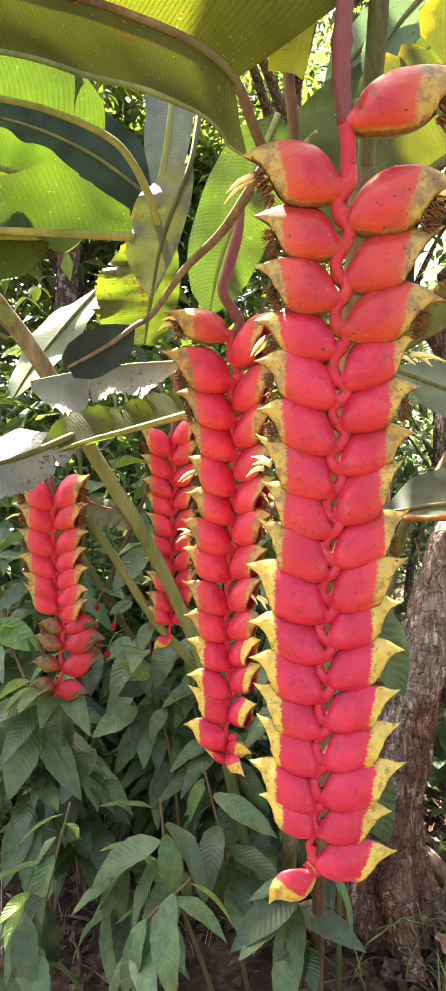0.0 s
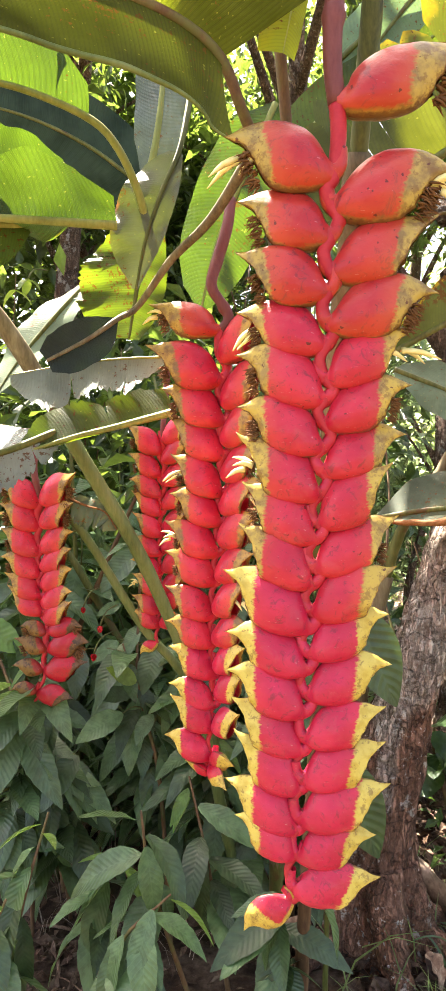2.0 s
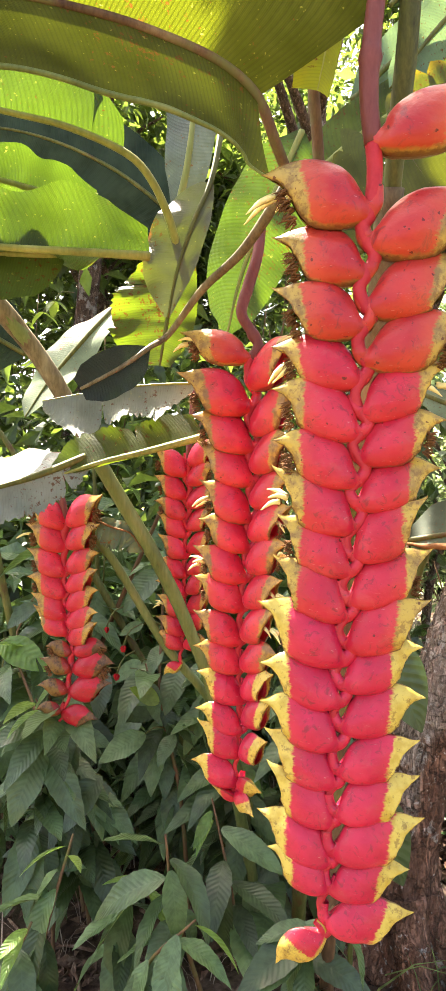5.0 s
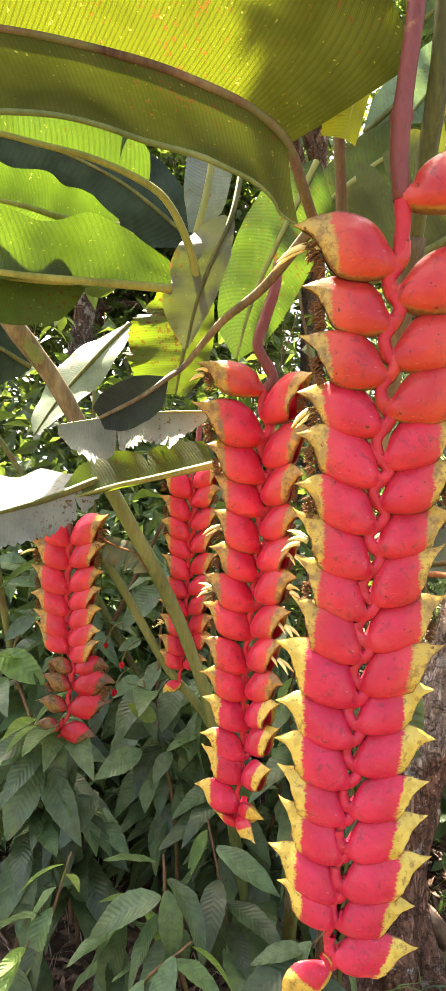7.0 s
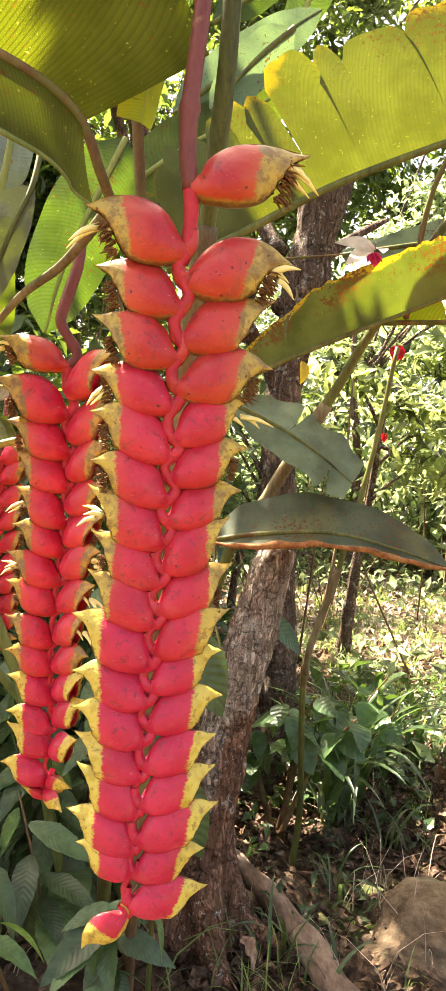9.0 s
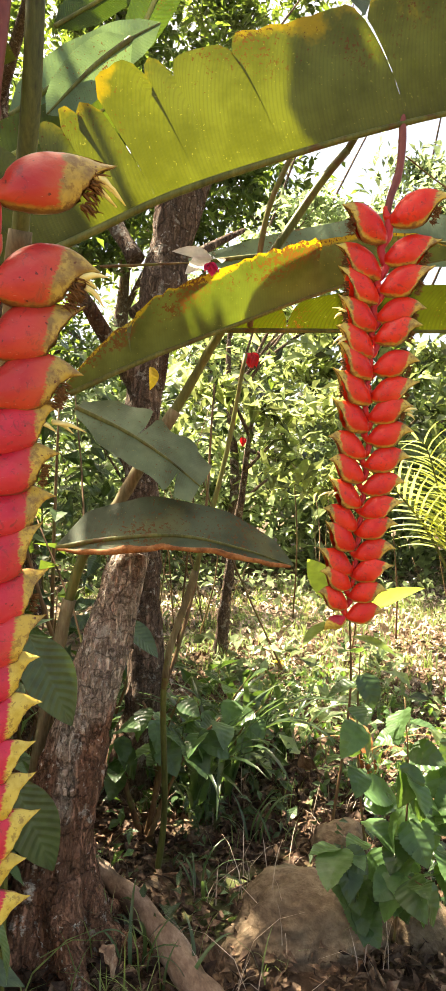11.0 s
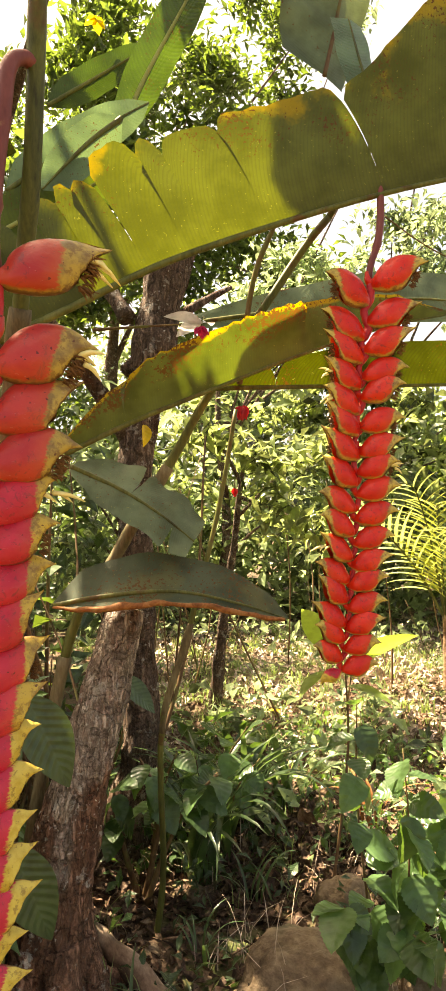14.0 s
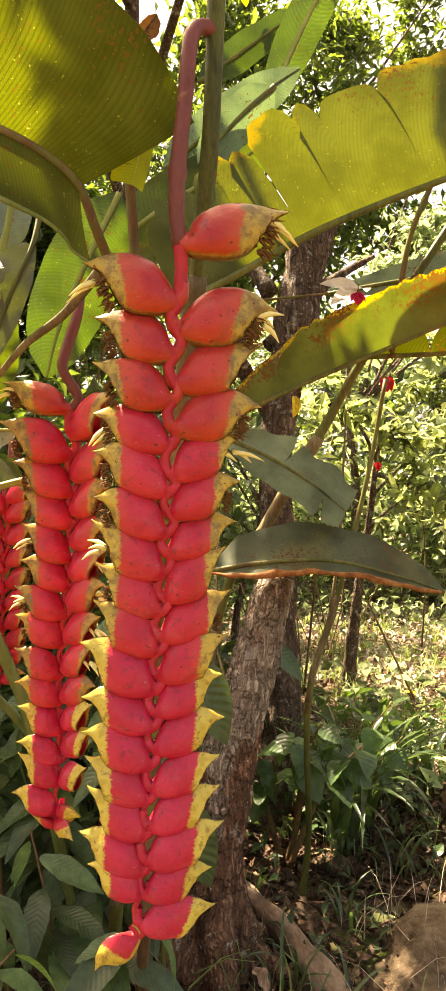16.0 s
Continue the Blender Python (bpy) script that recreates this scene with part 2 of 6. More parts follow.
bract_material("bract_scarlet", (0.62, 0.013, 0.009), (0.76, 0.032, 0.014), (0.56, 0.42, 0.09), (0.26, 0.16, 0.05), 0.3, 0.14, 0.68, 0.2)
bract_material("bract_withered", (0.36, 0.006, 0.018), (0.46, 0.010, 0.026), (0.12, 0.06, 0.02), (0.05, 0.026, 0.012), 0.5, 0.02, 0.62, 0.0)
bract_material("bract_pod", (0.22, 0.012, 0.016), (0.28, 0.03, 0.02), (0.19, 0.105, 0.024), (0.06, 0.03, 0.012), 1.5, 0.1, 0.28, 0.1)
bract_material("bract_curl", (0.50, 0.012, 0.04), (0.58, 0.02, 0.05), (0.62, 0.45, 0.08), (0.42, 0.28, 0.05), 0.2, 0.25, 0.42, 0.1)
rough_material("rachis_red", [(0.3, (0.40, 0.020, 0.034)), (0.7, (0.54, 0.042, 0.054))], 40, 0.25, 0.002, 0.45, fine=200)
rough_material("stalk_red", [(0.3, (0.11, 0.030, 0.028)), (0.7, (0.25, 0.076, 0.064))], 18, 0.25, 0.002, 0.45, (1, 1, 0.3), 220, ((0.30, 0.16, 0.08), 30, 0.62, 0.75))
rough_material("dried_brown", [(0.3, (0.05, 0.02, 0.01)), (0.7, (0.26, 0.12, 0.04))], 80, 0.5, 0.002, 0.9, fine=300)
rough_material("floret_yellow", [(0.3, (0.80, 0.64, 0.18)), (0.7, (0.88, 0.80, 0.42))], 60, 0.2, 0.001, 0.5, fine=240)
rough_material("stem_green", [(0.33, (0.030, 0.034, 0.010)), (0.5, (0.10, 0.11, 0.028)), (0.68, (0.20, 0.19, 0.06))], 14, 0.3, 0.003, 0.5, (1, 1, 0.15), 160, ((0.10, 0.055, 0.02), 16, 0.55, 0.7))
rough_material("stem_fresh", [(0.33, (0.060, 0.085, 0.022)), (0.5, (0.13, 0.165, 0.050)), (0.68, (0.21, 0.24, 0.09))], 14, 0.25, 0.002, 0.42, (1, 1, 0.15), 160)
rough_material("stalk_tan", [(0.33, (0.050, 0.036, 0.018)), (0.5, (0.16, 0.125, 0.065)), (0.68, (0.29, 0.245, 0.14))], 20, 0.4, 0.003, 0.65, (1, 1, 0.2), 180)
rough_material("stem_light", [(0.33, (0.12, 0.14, 0.035)), (0.5, (0.24, 0.26, 0.07)), (0.68, (0.36, 0.36, 0.12))], 14, 0.2, 0.002, 0.45, (1, 1, 0.15), 160)
rough_material("stem_brown", [(0.33, (0.045, 0.022, 0.012)), (0.5, (0.14, 0.08, 0.04)), (0.68, (0.27, 0.18, 0.085))], 14, 0.4, 0.003, 0.7, (1, 1, 0.15), 160, ((0.13, 0.13, 0.04), 12, 0.5, 0.7))


def bark_material(name, dark, mid, light, red, lichen, low=None, plates=0.0):
    """Finely fissured bark: upright cracks of two sizes, grey and reddish stretches, and pale lichen dots."""
    n = Nodes(name)
    ob, tall = n.coords("Object"), n.coords("Object", (1, 1, 0.22))
    wide, thin = n.noise(tall, 26.0, 6, 0.6, 0.5), n.noise(tall, 75.0, 5, 0.65, 0.3)
    crack = n.math("MINIMUM", n.steps(n.math("ABSOLUTE", n.math("SUBTRACT", wide, 0.5)), 0.0, 0.055), n.math("ADD", 0.35, n.math("MULTIPLY", n.steps(n.math("ABSOLUTE", n.math("SUBTRACT", thin, 0.5)), 0.0, 0.06), 0.65)))
    fine, big = n.noise(ob, 140.0, 6, 0.72), n.noise(n.coords("Object", (1, 1, 0.5)), 7.0, 4)
    tone = n.math("ADD", n.math("MULTIPLY", thin, 0.5), n.math("MULTIPLY", fine, 0.5))
    base = n.mix(n.steps(tone, 0.38, 0.64), mid, light)
    base = n.mix(n.steps(big, 0.56, 0.70), base, n.mix(n.steps(tone, 0.38, 0.62), tuple(c * 0.45 for c in red), red))
    if low is not None:
        # the foot has lost its grey outer bark
        sep = n.add("ShaderNodeSeparateXYZ")
        n.link(ob, sep.inputs[0])
        drop = n.math("SUBTRACT", n.math("MULTIPLY", n.math("SUBTRACT", big, 0.5), 0.9), sep.outputs[2])
        base = n.mix(n.math("MULTIPLY", n.steps(drop, low, low + 0.12), 0.85), base, n.mix(n.steps(tone, 0.36, 0.64), tuple(c * 0.4 for c in red), red))
    base = n.mix(n.math("MULTIPLY", n.math("SUBTRACT", 1.0, crack), 0.5), base, dark)
    dots = n.math("MULTIPLY", n.steps(n.noise(ob, 70.0, 3, 0.5), 0.62, 0.68), n.steps(n.noise(ob, 6.0, 3), 0.46, 0.58))
    base = n.mix(n.math("MULTIPLY", dots, 0.8), base, lichen)
    base = n.mix(n.math("MULTIPLY", n.steps(n.noise(ob, 17.0, 5, 0.7), 0.57, 0.63), 0.6), base, lichen)
    relief = n.bump(crack, 0.9, 0.010)
    if plates:
        # loose plates with dark joints
        wob = n.add("ShaderNodeVectorMath")
        wob.operation = "ADD"
        n.link(n.coords("Object", (1, 1, 0.7)), wob.inputs[0])
        push = n.add("ShaderNodeTexNoise")
        push.inputs["Scale"].default_value, push.inputs["Detail"].default_value = 18.0, 4.0
        n.link(ob, push.inputs["Vector"])
        sc = n.add("ShaderNodeVectorMath")
        sc.operation = "SCALE"
        sc.inputs["Scale"].default_value = 0.16
        n.link(push.outputs["Color"], sc.inputs[0])
        n.link(sc.outputs[0], wob.inputs[1])
        vor = n.add("ShaderNodeTexVoronoi")
        vor.feature = "DISTANCE_TO_EDGE"
        vor.inputs["Scale"].default_value = plates
        n.link(wob.outputs[0], vor.inputs["Vector"])
        joint = n.steps(vor.outputs["Distance"], 0.0, 0.07)
        base = n.mix(n.math("MULTIPLY", n.math("SUBTRACT", 1.0, joint), 0.45), base, dark)
        relief = n.bump(joint, 1.0, 0.012, relief)
    nm = n.bump(fine, 0.7, 0.004, relief)
    MATS[name] = n.surface(base, 0.92, nm, sheen=0.2)


bark_material("bark", (0.018, 0.011, 0.008), (0.12, 0.075, 0.052), (0.29, 0.20, 0.15), (0.20, 0.095, 0.055), (0.48, 0.45, 0.40), None, 11.0)
bark_material("bark_stump", (0.030, 0.018, 0.012), (0.32, 0.235, 0.18), (0.60, 0.50, 0.415), (0.36, 0.155, 0.085), (0.62, 0.58, 0.51), 0.36, 15.0)
rough_material("rock", [(0.32, (0.06, 0.038, 0.024)), (0.48, (0.155, 0.108, 0.068)), (0.66, (0.27, 0.205, 0.14))], 7, 0.9, 0.03, 0.88, fine=60, patch=((0.12, 0.10, 0.06), 9, 0.58, 0.7), vary=0.15)
rough_material("soil", [(0.32, (0.018, 0.010, 0.007)), (0.48, (0.062, 0.037, 0.022)), (0.68, (0.24, 0.165, 0.115))], 6, 1.0, 0.03, 0.95, fine=45, patch=((0.085, 0.10, 0.035), 1.4, 0.50, 0.62))
rough_material("litter_brown", [(0.35, (0.06, 0.03, 0.018)), (0.5, (0.20, 0.115, 0.07)), (0.65, (0.42, 0.30, 0.20))], 30, 0.4, 0.003, 0.8, fine=120, vary=0.4)

rough_material("dead_strap", [(0.35, (0.10, 0.035, 0.012)), (0.5, (0.28, 0.11, 0.035)), (0.65, (0.42, 0.22, 0.09))], 30, 0.4, 0.003, 0.7, fine=120, vary=0.3)
rough_material("log_bark", [(0.33, (0.05, 0.032, 0.022)), (0.5, (0.18, 0.12, 0.085)), (0.66, (0.34, 0.25, 0.19))], 14, 0.7, 0.006, 0.85, (1, 0.4, 1), 120)
# litter below the flowers, its colour darkened for the shade there
rough_material("litter_shaded", [(0.35, (0.018, 0.010, 0.007)), (0.5, (0.062, 0.036, 0.023)), (0.65, (0.18, 0.115, 0.08))], 30, 0.5, 0.003, 0.75, fine=120, vary=0.4)
# dry pale litter, its colour also lightened for the sun on the clearing
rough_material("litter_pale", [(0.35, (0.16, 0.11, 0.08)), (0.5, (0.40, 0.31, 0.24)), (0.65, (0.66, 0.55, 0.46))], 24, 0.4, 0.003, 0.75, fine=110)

blade_material("leaf_backlit", (0.054, 0.060, 0.007), (0.085, 0.104, 0.005), 0.42, 115, 0.45, 0.15, 0.0, bump=0.3, stripe=0.75, sheen=0.12)
blade_material("leaf_olive", (0.095, 0.115, 0.036), (0.165, 0.190, 0.010), 0.42, 210, 0.42, 0.35, 0.8, bump=0.25, stripe=0.5, edge=0.5)
blade_material("leaf_rust", (0.10, 0.125, 0.034), (0.105, 0.145, 0.010), 0.42, 150, 0.45, 1.5, 0.95, edge=1.9, bump=0.12, stripe=0.35)
blade_material("leaf_torn", (0.125, 0.135, 0.085), (0.10, 0.13, 0.015), 0.3, 60, 0.45, 0.4, 0.4, dry=0.05, edge=0.2, bump=0.3, stripe=0.4)
blade_material("leaf_yellow", (0.085, 0.11, 0.03), (0.145, 0.22, 0.011), 0.45, 50, 0.42, 0.5, 0.0, dry=0.04, bump=0.4, stripe=0.5)
blade_material("leaf_bright", (0.070, 0.122, 0.032), (0.086, 0.158, 0.010), 0.42, 55, 0.28, 0.15, 0.0, bump=0.8, stripe=0.6, sheen=0.45)
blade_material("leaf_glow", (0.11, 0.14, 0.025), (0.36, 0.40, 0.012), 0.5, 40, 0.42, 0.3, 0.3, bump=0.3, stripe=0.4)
blade_material("leaf_burnt", (0.16, 0.062, 0.018), (0.38, 0.13, 0.02), 0.3, 50, 0.6, 0.6, 0.1, dry=0.05, bump=0.5, sheen=0.15)
blade_material("leaf_slate", (0.105, 0.130, 0.118), (0.10, 0.14, 0.06), 0.1, 50, 0.36, 0.05, 0.0, bump=0.4)
blade_material("leaf_gray", (0.120, 0.165, 0.088), (0.17, 0.22, 0.07), 0.14, 60, 0.42, 0.25, 0.0, dry=0.04, bump=0.15, sheen=0.22)
# dusty leaf whose white sun glare is put into the pale base colour
blade_material("leaf_glare", (0.22, 0.25, 0.205), (0.24, 0.30, 0.12), 0.2, 60, 0.30, 0.3, 0.0, dry=0.10, bump=0.5, sheen=0.6)
# near-black heliconia green: deep shade is put into this colour
blade_material("leaf_shaded", (0.022, 0.042, 0.024), (0.05, 0.10, 0.02), 0.12, 50, 0.42, bump=0.5, sheen=0.12)
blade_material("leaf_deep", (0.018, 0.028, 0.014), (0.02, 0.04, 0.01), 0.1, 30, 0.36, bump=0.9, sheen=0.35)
blade_material("leaf_blue", (0.10, 0.16, 0.105), (0.20, 0.32, 0.10), 0.3, 45, 0.36, 0.1, bump=0.5)
blade_material("leaf_dry", (0.066, 0.088, 0.048), (0.12, 0.13, 0.05), 0.18, 90, 0.55, 0.5, 0.1, dry=0.0, bump=0.10, sheen=0.2)
foliage_material("bush_leaf", (0.076, 0.130, 0.052), (0.18, 0.30, 0.06), 0.22, 0.36, 0.5, veins=14, bump=0.24, mark=0.24)
foliage_material("broad_leaf", (0.050, 0.090, 0.036), (0.16, 0.26, 0.05), 0.22, 0.36, 0.25, veins=11, bump=0.4, mark=0.34)
foliage_material("bush_leaf_young", (0.12, 0.22, 0.05), (0.35, 0.55, 0.08), 0.45, 0.42, 0.2, veins=10)
foliage_material("serrated_leaf", (0.052, 0.104, 0.038), (0.22, 0.40, 0.06), 0.35, 0.34, 0.4, veins=6, bump=0.35, mark=0.3)
foliage_material("grass_leaf", (0.12, 0.17, 0.06), (0.38, 0.50, 0.13), 0.4, 0.42, 0.35, True, 0.0, 0.1)
foliage_material("strap_leaf", (0.045, 0.085, 0.034), (0.16, 0.27, 0.06), 0.3, 0.30, 0.3, False, 0.0, 0.1)
# foliage for sunlit growth: part of the sun is put into its lighter colour
foliage_material("sunlit_tone_leaf", (0.14, 0.185, 0.095), (0.41, 0.53, 0.25), 0.48, 0.24, 0.7, True, 4, 0.3)
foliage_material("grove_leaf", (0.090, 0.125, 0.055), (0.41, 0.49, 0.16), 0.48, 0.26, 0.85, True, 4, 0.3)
# foliage for dim growth: canopy shade is put into its darker colour
foliage_material("shade_tone_leaf", (0.045, 0.075, 0.03), (0.20, 0.30, 0.04), 0.4, 0.42, 0.5, True, 4, 0.3)
foliage_material("lime_leaf", (0.16, 0.24, 0.05), (0.45, 0.62, 0.08), 0.45, 0.4, 0.2, veins=5, bump=0.2)
foliage_material("palm_leaf", (0.32, 0.38, 0.10), (0.68, 0.72, 0.16), 0.5, 0.42, 0.25, False, 0.0, 0.1)
foliage_material("yellow_leaf", (0.55, 0.40, 0.03), (0.80, 0.58, 0.04), 0.45, 0.45, 0.1, veins=6)
foliage_material("petal_pink", (0.65, 0.02, 0.12), (0.8, 0.05, 0.18), 0.4, 0.5, 0.15, veins=4)
foliage_material("petal_red", (0.50, 0.012, 0.02), (0.7, 0.02, 0.03), 0.4, 0.5, 0.2, veins=4)
foliage_material("petal_white", (0.75, 0.74, 0.72), (0.8, 0.8, 0.75), 0.4, 0.5, 0.1, veins=4)


# ---- building helpers ----
def part(name, bm, material, parent=None, label="", smooth=True):
    """Links a bmesh, or a mesh, as one object under a thing."""
    if isinstance(bm, bmesh.types.BMesh):
        me = bpy.data.meshes.new(name)
        bm.to_mesh(me)
        bm.free()
        if smooth:
            me.polygons.foreach_set("use_smooth", [True] * len(me.polygons))
        me.materials.append(MATS[material])
    else:
        me = bm
    ob = new(name, me)
    ob.parent = parent
    if label:
        ob["label"] = label
    return ob


def thing(name, place, label, category, group="", kind=""):
    ob = new(name)
    ob.location = place
    ob.empty_display_size = 0.05
    return tagged(ob, label, category, group, kind)


def local(ob, pts):
    return [Vector(p) - ob.location for p in pts]


def spline(pts, count):
    """count + 1 evenly spaced points of a smooth curve through pts."""
    n = max(count, 8 * len(pts))
    p = [Vector(a) for a in pts]
    p = [2 * p[0] - p[1], *p, 2 * p[-1] - p[-2]]
    out, spans = [], len(p) - 3
    for i in range(n + 1):
        f = min(i / n * spans, spans - 1e-6)
        k, t = int(f), f - int(f)
        a, b, c, d = p[k:k + 4]
        out.append(0.5 * (2 * b + (c - a) * t + (2 * a - 5 * b + 4 * c - d) * t * t + (3 * b - a - 3 * c + d) * t ** 3))
    # even steps along the curve
    length = [0.0]
    for a, b in zip(out, out[1:]):
        length.append(length[-1] + (b - a).length)
    even, k = [], 0
    for i in range(count + 1):
        want = length[-1] * i / count
        while k < len(length) - 2 and length[k + 1] < want:
            k += 1
        step = length[k + 1] - length[k]
        even.append(out[k].lerp(out[k + 1], min(1.0, (want - length[k]) / step) if step > 1e-9 else 0.0))
    return even


def lerp_list(values, f):
    f = max(0.0, min(1.0, f)) * (len(values) - 1)
    k = min(int(f), len(values) - 2)
    return values[k] + (values[k + 1] - values[k]) * (f - k)


def tube(bm, pts, radii, n=24, sides=10, rough=0.0, seed=0, rings=(), bark=0.0):
    """A tapering tube along a curve; rings: places along it (0 to 1) of swollen nodes."""
    line = spline(pts, n)
    side, rows = Vector((1, 0.01, 0)), []
    for i, p in enumerate(line):
        t = (line[min(i + 1, n)] - line[max(i - 1, 0)]).normalized()
        side = (side - t * side.dot(t)).normalized()
        up = t.cross(side)
        r = lerp_list(radii, i / n)
        for g in rings:
            r *= 1 + 0.24 * math.exp(-((i / n - g) * n / 0.8) ** 2)
        ring = []
        for k in range(sides):
            a = 2 * math.pi * k / sides
            d = side * math.cos(a) + up * math.sin(a)
            q = 1.0 + (rough * noise.noise((p + d * r) * (0.35 / max(r, 0.02)) + Vector((seed, 0, 0))) if rough else 0.0)
            if bark:
                w = Vector((d.x * r, d.y * r, p.z * 0.30)) + Vector((seed, 0, 0))
                q += bark * (0.9 * (abs(noise.noise(w * 16)) - 0.2) + 0.55 * (abs(noise.noise(w * 38)) - 0.2) + 0.35 * noise.noise(w * 80))
            ring.append(bm.verts.new(p + d * r * q))
        rows.append(ring)
    for a, b in zip(rows, rows[1:]):
        for k in range(sides):
            bm.faces.new((a[k], a[(k + 1) % sides], b[(k + 1) % sides], b[k]))
    bm.faces.new(rows[0][::-1])
    bm.faces.new(rows[-1])
    return bm


def stem(name, pts, radii, material, label, category="stem", n=24, sides=10, rough=0.12, seed=0, rings=(), group="", kind="", bark=0.0, sheaths=(), inner="stalk"):
    """A stem or trunk; sheaths: stretches along it (0 to 1) that an old leaf base still wraps."""
    root = thing(name, pts[0], label, category, group, kind)
    part(inner, tube(bmesh.new(), local(root, pts), radii, n, sides, rough, seed, rings, bark), material, root)
    line = spline(local(root, pts), 60)
    for k, (a, b) in enumerate(sheaths):
        f = [lerp_list(line, a + (b - a) * q / 4) for q in range(5)]
        r = [lerp_list(radii, a + (b - a) * q / 4) for q in range(5)]
        wrap = tube(bmesh.new(), f, [r[0] * 1.32, r[1] * 1.28, r[2] * 1.22, r[3] * 1.16, r[4] * 1.06], 18, 12, 0.2, seed + k + 2)
        part("sheath", wrap, "stalk_tan", root, "dry brown leaf sheath")
    return root


def blade_half(bm, uvl, line, tangents, side, width, profile, cuts, curl, wave, seed, rng, ragged, rows=9, sag=0.0, gaps=(0.10, 0.30), lean=0.10):
    """One half of a large leaf, cut into strips at the given places along the midrib."""
    n = len(line) - 1
    ends, edge = [0.0, *sorted(cuts), 1.0], []
    for a, b in zip(ends, ends[1:]):
        gap = rng.uniform(*gaps) * min(1.0, 0.06 / (b - a)) if len(cuts) else 0.0
        droop = rng.uniform(-0.05, 0.11) * (1 if len(cuts) else 0)
        slide = rng.uniform(-0.02, 0.03) * (min(1.0, (b - a) / 0.12) if len(cuts) else 0)
        reach = rng.uniform(0.90 if b - a > 0.06 else 0.82, 1.0) if len(cuts) else 1.0
        k = max(3, int(round((b - a) * n)))
        grid = []
        for i in range(k + 1):
            f = i / k
            row = []
            for j in range(rows + 1):
                v = j / rows
                u = a + (b - a) * f
                mid = (a + b) / 2
                taper = 1 - (gap * 0.5 * v ** 1.5 if 0 < a or b < 1 else 0)
                uu = mid + (u - mid) * taper + slide * v * v
                uu = max(0.0, min(1.0, uu))
                p, t = lerp_list(line, uu), lerp_list(tangents, uu).normalized()
                s = side(uu) if callable(side) else side
                s = (s - t * s.dot(t)).normalized()
                nrm = t.cross(s).normalized()
                w = width * lerp_list(profile, u) * reach
                if len(cuts):
                    near_end = min(f if a > 0 else 1.0, 1 - f if b < 1 else 1.0) * (b - a)
                    w *= 1 - 0.16 * v * max(0.0, 1 - near_end / 0.016) ** 2
                if ragged:
                    w *= 1 - ragged * (0.5 + 0.5 * noise.noise(Vector((u * 60, seed, 0)))) * v
                lift = curl * v * v + droop * v * v + wave * math.sin(u * 21 + seed) * v * v + 0.25 * wave * noise.noise(Vector((u * 14, v * 2, seed)))
                q = p + s * (w * v * (1 - 0.25 * min(1, abs(curl)) * v)) + nrm * (w * lift) + Vector((0, 0, -sag * w * v * v)) + t * (lean * w * v)
                vert = bm.verts.new(q)
                row.append((vert, uu, v))
            grid.append(row)
        for i in range(k):
            for j in range(rows):
                quad = (grid[i][j], grid[i + 1][j], grid[i + 1][j + 1], grid[i][j + 1])
                face = bm.faces.new([q[0] for q in quad])
                for lp, q in zip(face.loops, quad):
                    lp[uvl].uv = (q[1], q[2])
        edge += [row[-1][0].co.copy() for row in grid[:-1]]
    return edge


PADDLE = [0.10, 0.75, 0.95, 1.0, 1.0, 0.97, 0.9, 0.78, 0.55, 0.05]
LOBE = [0.55, 0.95, 1.0, 1.0, 1.0, 1.0, 1.0, 1.0, 1.0, 1.0]


def big_leaf(name, label, pts, sides, widths, material, petiole=(), stalk=0.007, cuts=((), ()), curl=(0.0, 0.0), wave=0.06, profile=PADDLE, seed=1,
             ragged=(0.0, 0.0), rib="stem_green", n=64, group="heliconia leaves", sag=(0.0, 0.0), category="leaf", gaps=(0.10, 0.30), lean=0.10, rim=0.0, rim_half=0, rim_material="stem_green", rim_label="thick rolled leaf margin"):
    """A paddle leaf: two blade halves on a midrib, and its stalk where it shows."""
    root = thing(name, petiole[0] if petiole else pts[0], label, category, group)
    rng = random.Random(seed)
    line = spline(local(root, pts), n)
    tang = [(line[min(i + 1, n)] - line[max(i - 1, 0)]).normalized() for i in range(n + 1)]
    bm = bmesh.new()
    uvl = bm.loops.layers.uv.new("UVMap")
    for k in (0, 1):
        if widths[k]:
            edge = blade_half(bm, uvl, line, tang, Vector(sides[k]).normalized(), widths[k], profile, cuts[k], curl[k], wave, seed + 3.7 * k, rng, ragged[k], sag=sag[k], gaps=gaps, lean=lean)
            if rim and k == rim_half:
                part("margin", tube(bmesh.new(), edge[::3], [rim * 0.4, rim, rim * 0.8, rim, rim * 0.5], 70, 8, 0.5 if rim_half else 0.0, seed), rim_material, root, rim_label)
    part("blade", bm, material, root)
    bm = tube(bmesh.new(), local(root, [*petiole[:-1], *pts] if petiole else pts), [stalk, stalk * 0.8, stalk * 0.55, stalk * 0.3], 48, 8)
    part("midrib", bm, rib, root)
    return root


